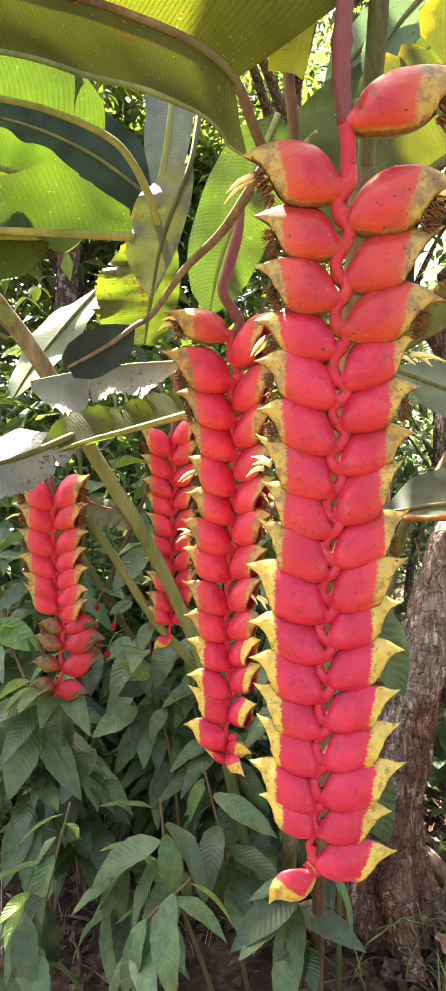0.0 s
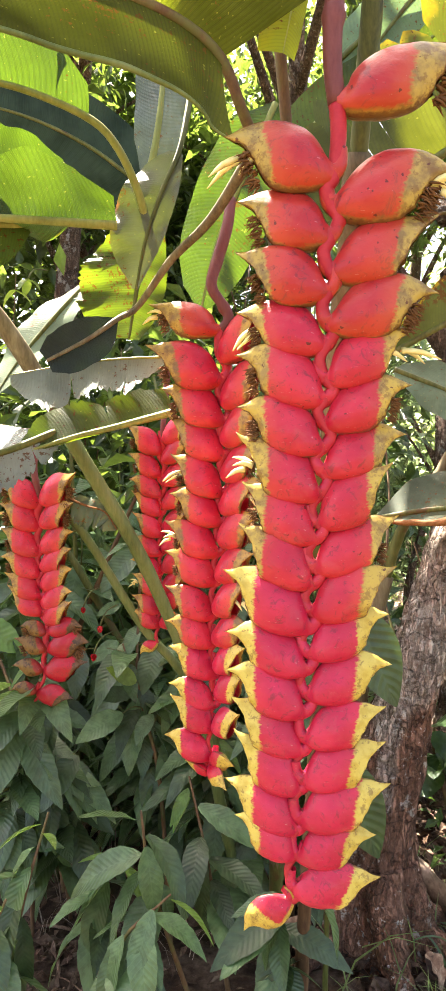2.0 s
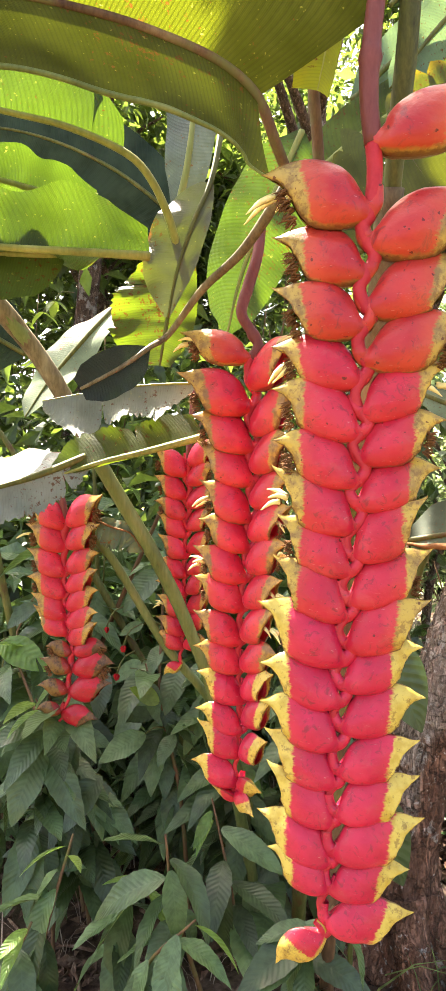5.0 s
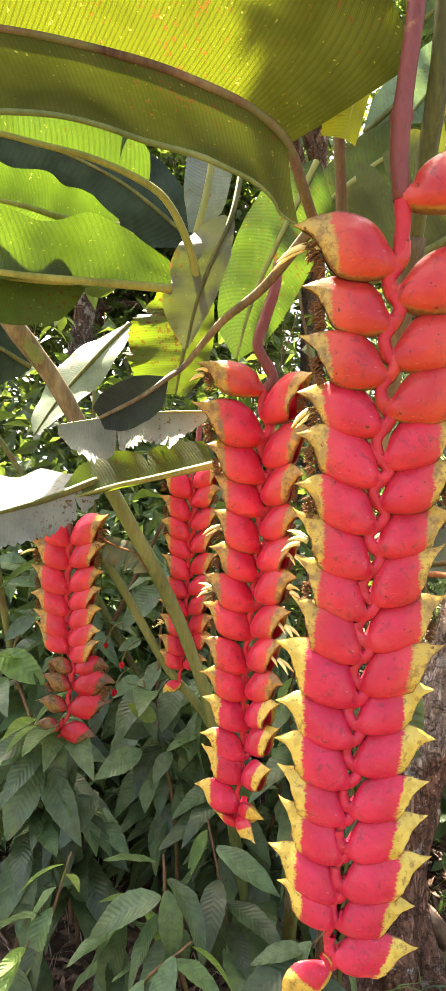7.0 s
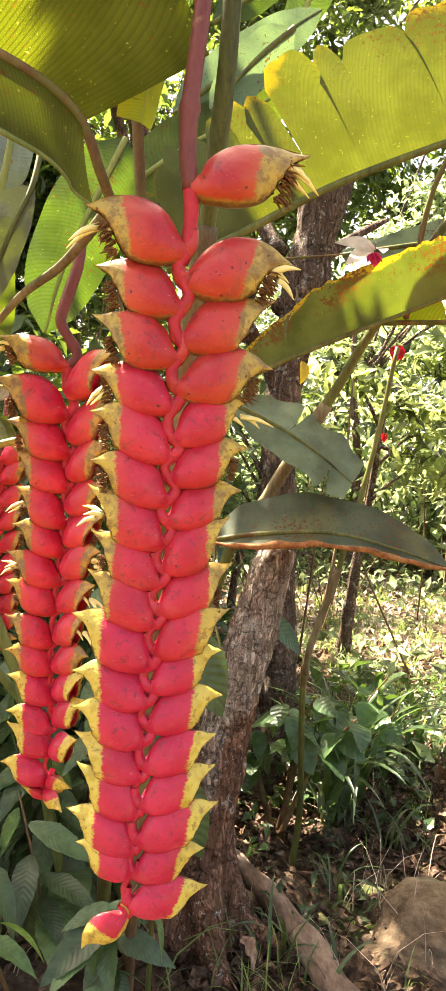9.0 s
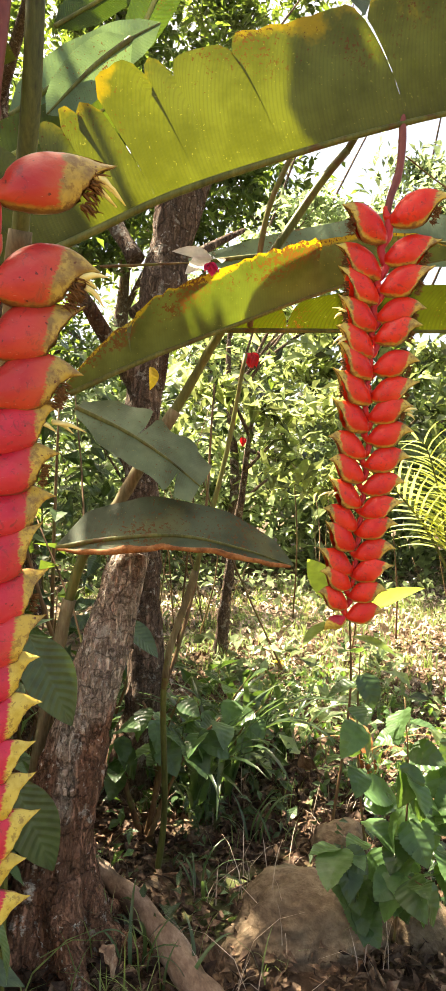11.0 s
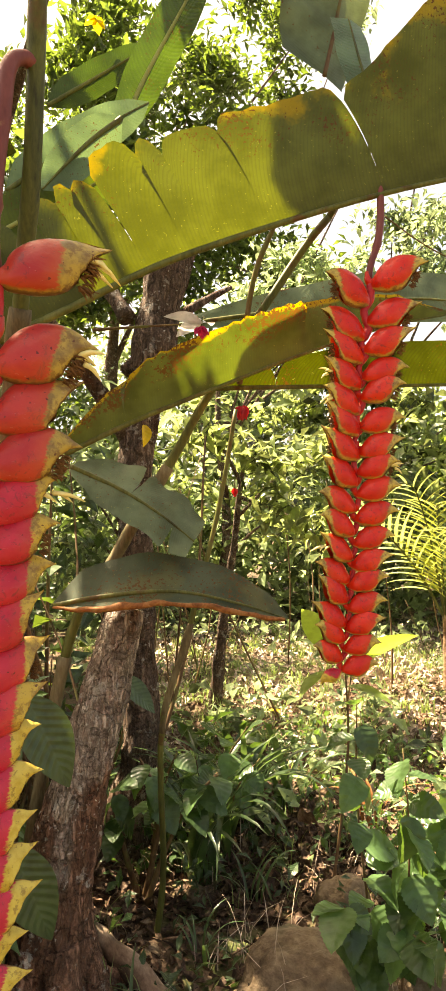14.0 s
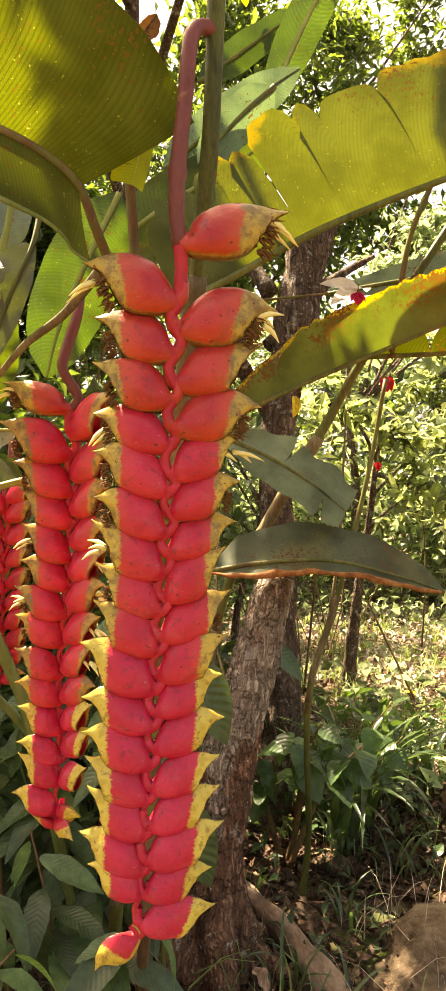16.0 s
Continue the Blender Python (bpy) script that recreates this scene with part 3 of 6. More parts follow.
def leaf_mesh(name, material, length, width, fold=0.25, droop=0.35, shape="lance", n=8, m=2, teeth=0.0, wave=0.0):
    """A small leaf along +x from its foot, as a mesh to be shared."""
    bm = bmesh.new()
    uvl = bm.loops.layers.uv.new("UVMap")
    grid = []
    for i in range(n + 1):
        f = i / n
        if shape == "lance":
            w = math.sin(math.pi * min(1, f * 0.97 + 0.02) ** 0.8) ** 0.9
        elif shape == "ovate":
            w = math.sin(math.pi * min(1, f * 0.96 + 0.04) ** 0.70) ** 0.85
        else:
            w = min(1, f * 8 + 0.35) * (1 - f ** 2.2)
        w *= 1 + teeth * (1 if i % 2 else -1)
        row = []
        for j in range(-m, m + 1):
            v = j / m
            x = length * f
            z = -droop * length * f * f + abs(v) * w * width * 0.5 * fold + wave * width * math.sin(f * 17 + j) * abs(v)
            row.append((bm.verts.new((x * (1 - 0.3 * droop * f), v * w * width * 0.5, z)), f, abs(v)))
        grid.append(row)
    for i in range(n):
        for j in range(2 * m):
            quad = (grid[i][j], grid[i + 1][j], grid[i + 1][j + 1], grid[i][j + 1])
            face = bm.faces.new([q[0] for q in quad])
            face.smooth = True
            for lp, q in zip(face.loops, quad):
                lp[uvl].uv = (q[1], q[2])
    me = bpy.data.meshes.new(name)
    bm.to_mesh(me)
    bm.free()
    me.materials.append(MATS[material])
    return me


def place_leaf(name, mesh, parent, at, yaw, pitch, roll, scale=1.0):
    """yaw: heading in degrees from +x; pitch: degrees upwards."""
    ob = new(name, mesh)
    ob.parent = parent
    ob.matrix_basis = Matrix.Translation(at) @ Euler((0, 0, radians(yaw))).to_matrix().to_4x4() @ Euler((0, -radians(pitch), 0)).to_matrix().to_4x4() @ \
        Euler((radians(roll), 0, 0)).to_matrix().to_4x4() @ Matrix.Diagonal((scale, scale, scale, 1))
    return ob


def leaf_between(name, mesh, length, parent, base, tip, roll=0.0):
    """A leaf of a given mesh from its foot to about its tip, both in the world."""
    d = Vector(tip) - Vector(base)
    yaw = math.degrees(math.atan2(d.y, d.x))
    pitch = math.degrees(math.atan2(d.z, math.hypot(d.x, d.y)))
    return place_leaf(name, mesh, parent, Vector(base) - parent.location, yaw, pitch, roll, d.length / length)


def leaf_cloud(name, centres, spreads, counts, size, material, seed, flat=0.35, label="", category="", slim=0.42, kind="stuff"):
    """Very many small leaves round centres, as one mesh."""
    rng = np.random.default_rng(seed)
    c = np.concatenate([np.asarray(a, float) + rng.normal(0, 1, (k, 3)) * np.asarray(s, float) for a, s, k in zip(centres, spreads, counts)])
    n = len(c)
    d = rng.normal(0, 1, (n, 3))
    d[:, 2] = d[:, 2] * 0.6 - 0.35
    d /= np.linalg.norm(d, axis=1)[:, None]
    nrm = rng.normal(0, 1, (n, 3)) * flat
    nrm[:, 2] += 1.0
    s = np.cross(nrm, d)
    s /= np.linalg.norm(s, axis=1)[:, None] + 1e-9
    up = np.cross(d, s)
    ln = rng.uniform(size[0], size[1], (n, 1))
    w = ln * slim * 0.5 * rng.uniform(0.7, 1.2, (n, 1))
    base, tip = c - d * ln * 0.5, c + d * ln * 0.5 - up * ln * 0.12
    mid = c + up * ln * 0.03
    lft, rgt = mid + s * w + up * w * 0.35, mid - s * w + up * w * 0.35
    verts = np.stack([base, lft, tip, rgt, mid], 1).reshape(-1, 3)
    k = np.arange(n)[:, None] * 5
    faces = np.concatenate([np.concatenate([k, k + 4, k + 1], 1), np.concatenate([k + 1, k + 4, k + 2], 1),
                            np.concatenate([k + 2, k + 4, k + 3], 1), np.concatenate([k + 3, k + 4, k], 1)])
    me = bpy.data.meshes.new(name)
    me.from_pydata(verts.tolist(), [], faces.tolist())
    uv = me.uv_layers.new(name="UVMap")
    table = np.tile(np.array([[0, 0], [0.5, 1], [1, 0], [0.5, 1], [0.5, 0]], float), (n, 1))
    idx = np.empty(len(me.loops), np.int32)
    me.loops.foreach_get("vertex_index", idx)
    uv.data.foreach_set("uv", table[idx].ravel())
    me.materials.append(MATS[material])
    ob = new(name, me)
    return tagged(ob, label, category, "", kind) if label else ob


def strap_mesh(name, material, length, width, arch, n=10):
    """A long narrow leaf rising from its foot and arching over along +x."""
    bm = bmesh.new()
    uvl = bm.loops.layers.uv.new("UVMap")
    rows = []
    x = z = 0.0
    for i in range(n + 1):
        f = i / n
        a = radians(82) - arch * f ** 1.4
        w = width * (0.5 + 0.5 * min(1, f * 5)) * (1 - f ** 3) * 0.5 + 0.0004
        rows.append([(bm.verts.new((x, v * w, z + abs(v) * w * 0.5)), f, abs(v)) for v in (-1, 0, 1)])
        x += math.cos(a) * length / n
        z += math.sin(a) * length / n
    for a, b in zip(rows, rows[1:]):
        for j in range(2):
            quad = (a[j], b[j], b[j + 1], a[j + 1])
            face = bm.faces.new([q[0] for q in quad])
            face.smooth = True
            for lp, q in zip(face.loops, quad):
                lp[uvl].uv = (q[1], q[2])
    me = bpy.data.meshes.new(name)
    bm.to_mesh(me)
    bm.free()
    me.materials.append(MATS[material])
    return me


# ---- ground ----
def ground_height(x, y):
    h = 0.03 * noise.noise(Vector((x * 1.3, y * 1.3, 0))) + 0.012 * noise.noise(Vector((x * 6, y * 6, 3)))
    h += 0.10 * noise.noise(Vector((x * 0.25, y * 0.25, 7))) * min(1, max(0, (math.hypot(x - 0.5, y - 1.5) - 1.5) / 3))
    far = max(0.0, math.hypot(x, y) - 25)
    return h + far * 0.015


def build_ground():
    bm = bmesh.new()
    n = 130
    axis = [math.sinh((i / n * 2 - 1) * 6.2) * 0.9 for i in range(n + 1)]
    grid = [[bm.verts.new((x + 0.6, y + 1.8, ground_height(x + 0.6, y + 1.8))) for x in axis] for y in axis]
    for a, b in zip(grid, grid[1:]):
        for i in range(n):
            bm.faces.new((a[i], a[i + 1], b[i + 1], b[i]))
    tagged(part("ground", bm, "soil"), "dark brown soil with leaf litter and patches of green", "ground", "", "structure")


build_ground()


# ---- hanging flowers ----
KEEL = [(-0.03, 0.225), (-0.005, 0.13), (0.035, 0.08), (0.062, 0.10), (0.065, 0.17), (0.105, 0.29), (0.20, 0.415), (0.34, 0.51), (0.53, 0.555), (0.74, 0.54), (0.90, 0.49), (1.0, 0.47)]
MARGIN = [(-0.15, 0.215), (-0.135, 0.07), (-0.07, -0.04), (0.03, -0.095), (0.12, -0.11), (0.22, -0.12), (0.34, -0.12), (0.46, -0.10), (0.57, -0.055), (0.66, 0.03), (0.81, 0.335), (1.0, 0.47)]
CHORD = math.degrees(math.atan2(0.47, 1.0))


def bract_mesh(name, material, thick, seed=0, gape=0.3, low=1.0, hook=0.0, length=0.1, neck=True):
    """A boat-shaped bract along +x, swollen next to the stem: the keel above runs out into a beak, the flat end stands open below it.
    low: height against its length; hook: how far the beak turns up; neck: whether a curled neck joins it to the stem."""
    bm = bmesh.new()
    uvl = bm.loops.layers.uv.new("UVMap")
    ns, nq = 40, 12
    keel = spline([(x, 0, z) for x, z in (KEEL if neck else [(-0.06, 0.05), *KEEL[4:]])], ns)
    edge = spline([(x, 0, z) for x, z in (MARGIN if neck else [(-0.06, -0.03), *MARGIN[4:]])], ns)
    for sgn in (1, -1):
        grid = []
        for i in range(ns + 1):
            f = i / ns
            row = []
            for j in range(nq + 1):
                q = j / nq
                # columns crowd towards both rims, where the surface turns
                q = 0.5 - 0.5 * math.cos(math.pi * q)
                p = keel[i].lerp(edge[i], q)
                x, z = p.x, p.z
                swell = 1 - math.exp(-max(0.0, x + 0.02) * 9)
                swell *= 1 - 0.62 * max(0.0, min(1.0, (x - 0.36) / 0.34)) ** 1.4
                swell *= max(0.0, 1 - max(0.0, (x - 0.70) / 0.30)) ** 0.8
                y = thick * swell * max(0.0, 1 - abs(2 * q ** 1.5 - 1) ** 2.0) ** 0.52
                # the neck that curls up to the stem
                across = (keel[i] - edge[i]).length * length * 0.5
                bend = max(0.0, min(1.0, (0.32 - f) / 0.14))
                y = max(y, bend * min(across, 0.0078) * math.sqrt(max(0.0, 1 - (2 * q - 1) ** 2)))
                if f > 0.55:
                    y += gape * thick * min(1.0, (f - 0.55) * 6) * (1 - f) * 2.2 * q ** 3
                wob = 0.010 * noise.noise(Vector((x * 7, z * 7, seed + sgn * 3)))
                y += thick * 0.10 * noise.noise(Vector((x * 4, z * 5, seed * 2 + sgn))) * (1 if 0 < j < nq else 0)
                if j > nq - 3 and f > 0.62 and i < ns:
                    x += (0.020 * noise.noise(Vector((f * 60, seed, sgn * 2))) + 0.03 * noise.noise(Vector((f * 17, seed, 5)))) * (j - nq + 3) / 3
                z += hook * max(0.0, x - 0.6) ** 2 * 2.2
                row.append((bm.verts.new((x * length, sgn * y, (z + (wob if f > 0.1 else 0.0)) * low * length)), x - 0.10 * (z - 0.2), q))
            grid.append(row)
        for i in range(ns):
            for j in range(nq):
                quad = (grid[i][j], grid[i + 1][j], grid[i + 1][j + 1], grid[i][j + 1])
                if sgn < 0:
                    quad = quad[::-1]
                face = bm.faces.new([q[0] for q in quad])
                face.smooth = True
                for lp, q in zip(face.loops, quad):
                    lp[uvl].uv = (q[1], q[2])
    bmesh.ops.remove_doubles(bm, verts=bm.verts, dist=0.00015)
    me = bpy.data.meshes.new(name)
    bm.to_mesh(me)
    bm.free()
    me.materials.append(MATS[material])
    return me


def spikes_mesh(name, material, count, length, radius, spread, seed):
    """A tuft of thin bent spikes round +x."""
    rng = random.Random(seed)
    bm = bmesh.new()
    for _ in range(count):
        o = Vector((rng.uniform(-0.3, 0.3) * length, rng.uniform(-1, 1) * spread * 0.35, rng.uniform(-1, 0.9) * spread))
        d = Vector((1, rng.uniform(-0.5, 0.5), rng.uniform(-0.9, 0.25))).normalized() * length * rng.uniform(0.5, 1)
        tube(bm, [o, o + d * 0.5 + Vector((0, 0, length * 0.08)), o + d], [radius, radius * 0.8, radius * 0.15], 4, 4)
    me = bpy.data.meshes.new(name)
    bm.to_mesh(me)
    bm.free()
    me.polygons.foreach_set("use_smooth", [True] * len(me.polygons))
    me.materials.append(MATS[material])
    return me


BRACTS = {}
for kind_ in ("old", "mid", "fresh", "small", "scarlet", "withered", "pod", "curl"):
    BRACTS[kind_] = [bract_mesh("bract_" + kind_, "bract_" + kind_, 0.0225, k, gape, low, hook)
                     for k, (hook, gape, low) in enumerate(((0.0, 0.3, 1.06), (0.35, 0.6, 1.10), (-0.2, 0.2, 1.03), (0.2, 0.9, 1.07)))]
BRACTS["first"] = [bract_mesh("bract_first", "bract_first", 0.0195, 9, 0.5, 0.78, 0.15, neck=False)] * 4
DRIED = [spikes_mesh("dried_tuft", "dried_brown", 60, 0.013, 0.0011, 0.015, k) for k in range(3)]
FLORETS = [spikes_mesh("floret", "floret_yellow", 3, 0.046, 0.0042, 0.004, 20 + k) for k in range(3)]


def flower(name, label, axis, lefts, rights, size, turn, seed, kinds, stalk, stalk_radii, florets=0.15, bud=True, rings=(0.6,), stalk_label="", dry_share=1.0, tuft=1.0, curled=(), bud_size=0.62,
           pitches=(29, 22), sway=5.0, thin=1.0, splay=(0, 0), taper=0.14, left_kind=""):
    """A hanging spike: two rows of bracts on a winding axis. axis: points from the top node to the end; lefts and rights: places along it, 0 to 1,
    each alone or with the bract's length and rise. turn: degrees by which its plane is turned about the vertical;
    splay: how far each row leans out of that plane, towards the path."""
    root = thing(name, stalk[0], label, "flower", "hanging flowers")
    rng = random.Random(seed)
    line = spline(local(root, axis), 80)
    out = Vector((math.cos(radians(turn)), math.sin(radians(turn)), 0))
    front = Vector((out.y, -out.x, 0)) * 0.001 * size
    nodes = sorted([(f if isinstance(f, tuple) else (f, 0, 0), -1) for f in lefts] + [(f if isinstance(f, tuple) else (f, 0, 0), 1) for f in rights])
    total = len(nodes)
    spots_at = [lerp_list(line, n[0][0]) for n in nodes]
    pts = []
    for i, (n, s) in enumerate(nodes):
        below = spots_at[i + 1] if i + 1 < total else line[-1]
        wide = (0.0078 if i else 0.003) * size
        pts += [spots_at[i] + front * 0.4, spots_at[i].lerp(below, 0.45) + out * s * wide + front]
    pts.append(line[-1])
    radii = [0.0092, 0.0076, 0.0062, 0.0054, 0.0050, 0.0046, 0.0042, 0.0040]
    part("rachis", tube(bmesh.new(), pts, [r * size * thin for r in radii], len(pts) * 5, 10), "rachis_red", root)
    if stalk:
        part("stalk", tube(bmesh.new(), local(root, [*stalk, spots_at[0] + root.location]), stalk_radii, 36, 12, 0.06, seed, rings), "stalk_red", root, stalk_label)
    for i, ((f, ln, rise), s) in enumerate(nodes):
        age = i / max(1, total - 1)
        kind = kinds[min(len(kinds) - 1, int(age * len(kinds) + rng.uniform(-0.25, 0.25)))] if age > 0.02 else kinds[0]
        kind = left_kind if left_kind and s < 0 else kind
        mesh = BRACTS["first" if i == 0 and kind != "scarlet" and size == 1.0 else kind][rng.randrange(4)]
        if ln:
            k, pitch = ln / 0.1105, rise - CHORD
        else:
            k = size * (1 + 0.16 * math.exp(-i / 4)) * rng.uniform(0.96, 1.05) * (1.0 - taper * age)
            pitch = pitches[0 if s < 0 else 1] - CHORD + rng.uniform(-3.5, 3.5)
        yaw = turn + (180 + splay[0] if s < 0 else -splay[1]) + rng.uniform(-sway, sway)
        at = spots_at[i] + Vector((0, rng.uniform(-0.0015, 0.0015), 0))
        b = place_leaf("bract", mesh, root, at, yaw, pitch, rng.uniform(-4, 4), k)
        if rng.random() < dry_share * (1.05 - 1.5 * age):
            d = place_leaf("dried_tuft", DRIED[rng.randrange(3)], b, (0.076, 0, 0.016), 0, -8, 0, tuft * (1.15 - 0.7 * age))
            if i < 3:
                d["label"] = "dried brown floret remains"
        if rng.random() < florets and age < 0.8:
            fl = place_leaf("floret", FLORETS[rng.randrange(3)], b, (0.076, 0, 0.026), rng.uniform(-15, 15), 4, 0, 0.95)
            fl["label"] = "pale yellow pointed floret"
    for k, (yw, pt, sz) in enumerate(curled):
        place_leaf("bract", BRACTS["curl"][k % 4], root, line[-1] + Vector((0, -0.004 * k, 0.02 - 0.012 * k)), turn + yw, pt, 30 - 40 * k, size * sz)["label"] = "small curled yellow-tipped bract"
    if bud:
        place_leaf("bud", BRACTS["curl"][2], root, line[-1] + Vector((0, 0, 0.004)), turn + 180, -60, 0, size * bud_size)["label"] = "small yellow-tipped end bud"
    return root


# each bract: place along the axis, length, rise in degrees
MAIN_AXIS = [(0.210, 0.830, 1.475), (0.204, 0.832, 1.330), (0.196, 0.835, 1.110), (0.184, 0.838, 0.945), (0.171, 0.840, 0.715), (0.161, 0.840, 0.596)]
MAIN_R = [(0.006, 0.160, 24), (0.128, 0.137, 14), (0.207, 0.119, 18), (0.272, 0.121, 16), (0.340, 0.106, 28), (0.395, 0.104, 26), (0.453, 0.103, 26), (0.518, 0.097, 32), (0.574, 0.105, 27), (0.630, 0.102, 25), (0.682, 0.101, 29), (0.734, 0.102, 23), (0.788, 0.093, 19), (0.842, 0.099, 22), (0.891, 0.105, 19), (0.937, 0.091, 15), (0.980, 0.094, 6)]
MAIN_L = [(0.090, 0.126, 19), (0.165, 0.114, 23), (0.232, 0.109, 20), (0.296, 0.109, 20), (0.365, 0.114, 30), (0.424, 0.108, 28), (0.482, 0.106, 29), (0.538, 0.100, 33), (0.595, 0.102, 35), (0.649, 0.114, 32), (0.702, 0.102, 26), (0.756, 0.102, 30), (0.806, 0.095, 30), (0.856, 0.092, 33), (0.907, 0.097, 31), (0.940, 0.083, 35)]
flower("heliconia_flower", "long hanging red heliconia flower with two rows of yellow-tipped bracts", MAIN_AXIS, MAIN_L, MAIN_R, 1.0, -4, 5,
       ["old", "mid", "mid", "fresh", "fresh"], [(0.262, 0.860, 1.775), (0.242, 0.850, 1.776), (0.224, 0.838, 1.749), (0.216, 0.832, 1.666), (0.206, 0.830, 1.567), (0.205, 0.830, 1.515)],
       [0.0105, 0.0105, 0.0105, 0.0105, 0.0112, 0.0100], 0.24, rings=(0.72,), stalk_label="smooth dull red flower stalk with a ringed node")
S2_AXIS = [(0.064, 1.150, 1.302), (0.071, 1.150, 1.134), (0.065, 1.150, 1.001), (0.054, 1.150, 0.852), (0.056, 1.150, 0.734), (0.047, 1.150, 0.612)]
flower("heliconia_flower", "hanging red heliconia flower with tan tips and curled yellow end", S2_AXIS,
       [(0.0, 0.124, 24), (0.110, 0.126, 19), 0.203, 0.281, 0.367, 0.435, 0.503, 0.571, 0.649, 0.712, 0.783, 0.851, 0.906, 0.971],
       [0.057, 0.162, 0.248, 0.326, 0.4, 0.474, 0.552, 0.629, 0.697, 0.761, 0.826, 0.899], 1.0, -6, 8, ["small", "small", "small", "fresh"],
       [(0.079, 1.180, 1.520), (0.074, 1.165, 1.470), (0.060, 1.160, 1.420), (0.050, 1.150, 1.375), (0.066, 1.150, 1.345), (0.077, 1.150, 1.322)], [0.0085, 0.009, 0.0095, 0.0085, 0.0085], 0.3, rings=(0.82,),
       stalk_label="curved dark red flower stalk", curled=((-30, -20, 0.55), (-60, -50, 0.5), (150, 5, 0.42)), bud=False, splay=(8, 48), taper=0.27, thin=0.9, dry_share=0.6, tuft=0.8)
S3_AXIS = [(-0.079, 1.500, 1.156), (-0.081, 1.500, 1.064), (-0.081, 1.500, 0.975), (-0.082, 1.500, 0.891), (-0.082, 1.500, 0.811), (-0.092, 1.500, 0.728)]
flower("heliconia_flower", "slender hanging red heliconia flower behind a torn leaf", S3_AXIS, [0.058, 0.171, 0.269, 0.362, 0.465, 0.558, 0.65, 0.75, 0.843, 0.914],
       [0.0, 0.1, 0.208, 0.322, 0.43, 0.533, 0.631, 0.724, 0.811, 0.904], 0.72, -2, 12, ["small"], [(-0.070, 1.520, 1.330), (-0.074, 1.510, 1.250), (-0.078, 1.500, 1.190)], [0.006, 0.006, 0.006],
       0.05, bud=True, splay=(15, 30), tuft=0.8, bud_size=0.6, thin=1.2)
S4_AXIS = [(-0.325, 1.450, 1.034), (-0.325, 1.450, 0.970), (-0.325, 1.450, 0.921), (-0.324, 1.450, 0.856), (-0.322, 1.450, 0.819), (-0.316, 1.450, 0.768)]
flower("heliconia_flower", "short red heliconia flower with a withered brown and dark red end", S4_AXIS, [0.05, 0.222, 0.417, 0.586, 0.756, 0.88], [0.015, 0.188, 0.38, 0.526, 0.673, 0.805, 0.929], 0.86, -4, 21,
       ["small"], [(-0.340, 1.460, 1.130), (-0.337, 1.450, 1.085)], [0.007, 0.007], 0.1, bud=False, splay=(10, 22), tuft=1.1, dry_share=1.4, thin=1.2)
S4B_AXIS = [(-0.306, 1.440, 0.772), (-0.312, 1.440, 0.700), (-0.336, 1.440, 0.620)]
flower("heliconia_flower", "withered end of a heliconia flower, brown pods and dark red bracts", S4B_AXIS, [(0.06, 0.060, 14), (0.28, 0.066, 12), (0.56, 0.064, 8), (0.84, 0.056, 4)], [(0.04, 0.080, 10), (0.26, 0.098, 8), (0.56, 0.096, 6), (0.86, 0.080, -10)], 0.74, -4, 23,
       ["withered"], [(-0.310, 1.450, 0.800), (-0.308, 1.445, 0.788)], [0.004, 0.004], 0.0, bud=False, dry_share=2.5, tuft=1.5, splay=(10, 12), left_kind="pod")
S5_AXIS = [(1.007, 1.200, 1.692), (0.979, 1.200, 1.491), (0.965, 1.200, 1.306), (0.951, 1.200, 1.151), (0.931, 1.200, 0.991), (0.914, 1.200, 0.862)]
flower("heliconia_flower", "hanging orange-red heliconia flower with brown-rimmed bracts before a sunlit garden", S5_AXIS,
       [0.049, 0.143, 0.206, 0.273, 0.34, 0.395, 0.458, 0.527, 0.593, 0.653, 0.717, 0.773, 0.823, 0.882, 0.92, 0.969],
       [0.0, 0.1, 0.177, 0.248, 0.304, 0.378, 0.445, 0.499, 0.554, 0.617, 0.678, 0.734, 0.787, 0.842, 0.89, 0.942, 0.993], 1.0, -24, 31,
       ["scarlet"], [(1.045, 1.210, 1.950), (1.042, 1.205, 1.862), (1.030, 1.200, 1.795), (1.012, 1.200, 1.745), (1.005, 1.200, 1.715)], [0.0075, 0.008, 0.0085, 0.008, 0.007], 0.10, rings=(0.65,),
       stalk_label="thin pinkish red flower stalk", tuft=0.9, dry_share=1.3, bud_size=0.5, splay=(30, 14), taper=0.24, pitches=(25, 12))

# ---- large leaves ----
big_leaf("heliconia_leaf", "huge arching heliconia leaf, yellow-green with sun shining through", [(0.081, 0.900, 1.568), (0.037, 0.870, 1.593), (-0.030, 0.835, 1.606), (-0.104, 0.800, 1.611), (-0.224, 0.740, 1.601), (-0.360, 0.680, 1.573), (-0.467, 0.620, 1.532)],
         ((-0.1, -0.3, -0.94), (0.1, -0.5, 0.87)), (0.122, 0.225), "leaf_backlit", petiole=((0.172, 1.020, 1.465), (0.132, 0.980, 1.485), (0.105, 0.930, 1.522), (0.081, 0.900, 1.568)), stalk=0.008,
         cuts=((), (0.62,)), gaps=(0.03, 0.08), lean=-0.42, curl=(0.12, 0.1), wave=0.03, seed=3, rib="stem_brown", profile=[0.92, 1.0, 1.0, 0.97, 0.95, 0.95, 0.95, 0.95, 0.9, 0.5], rim=0.0035, rim_material="stem_fresh")
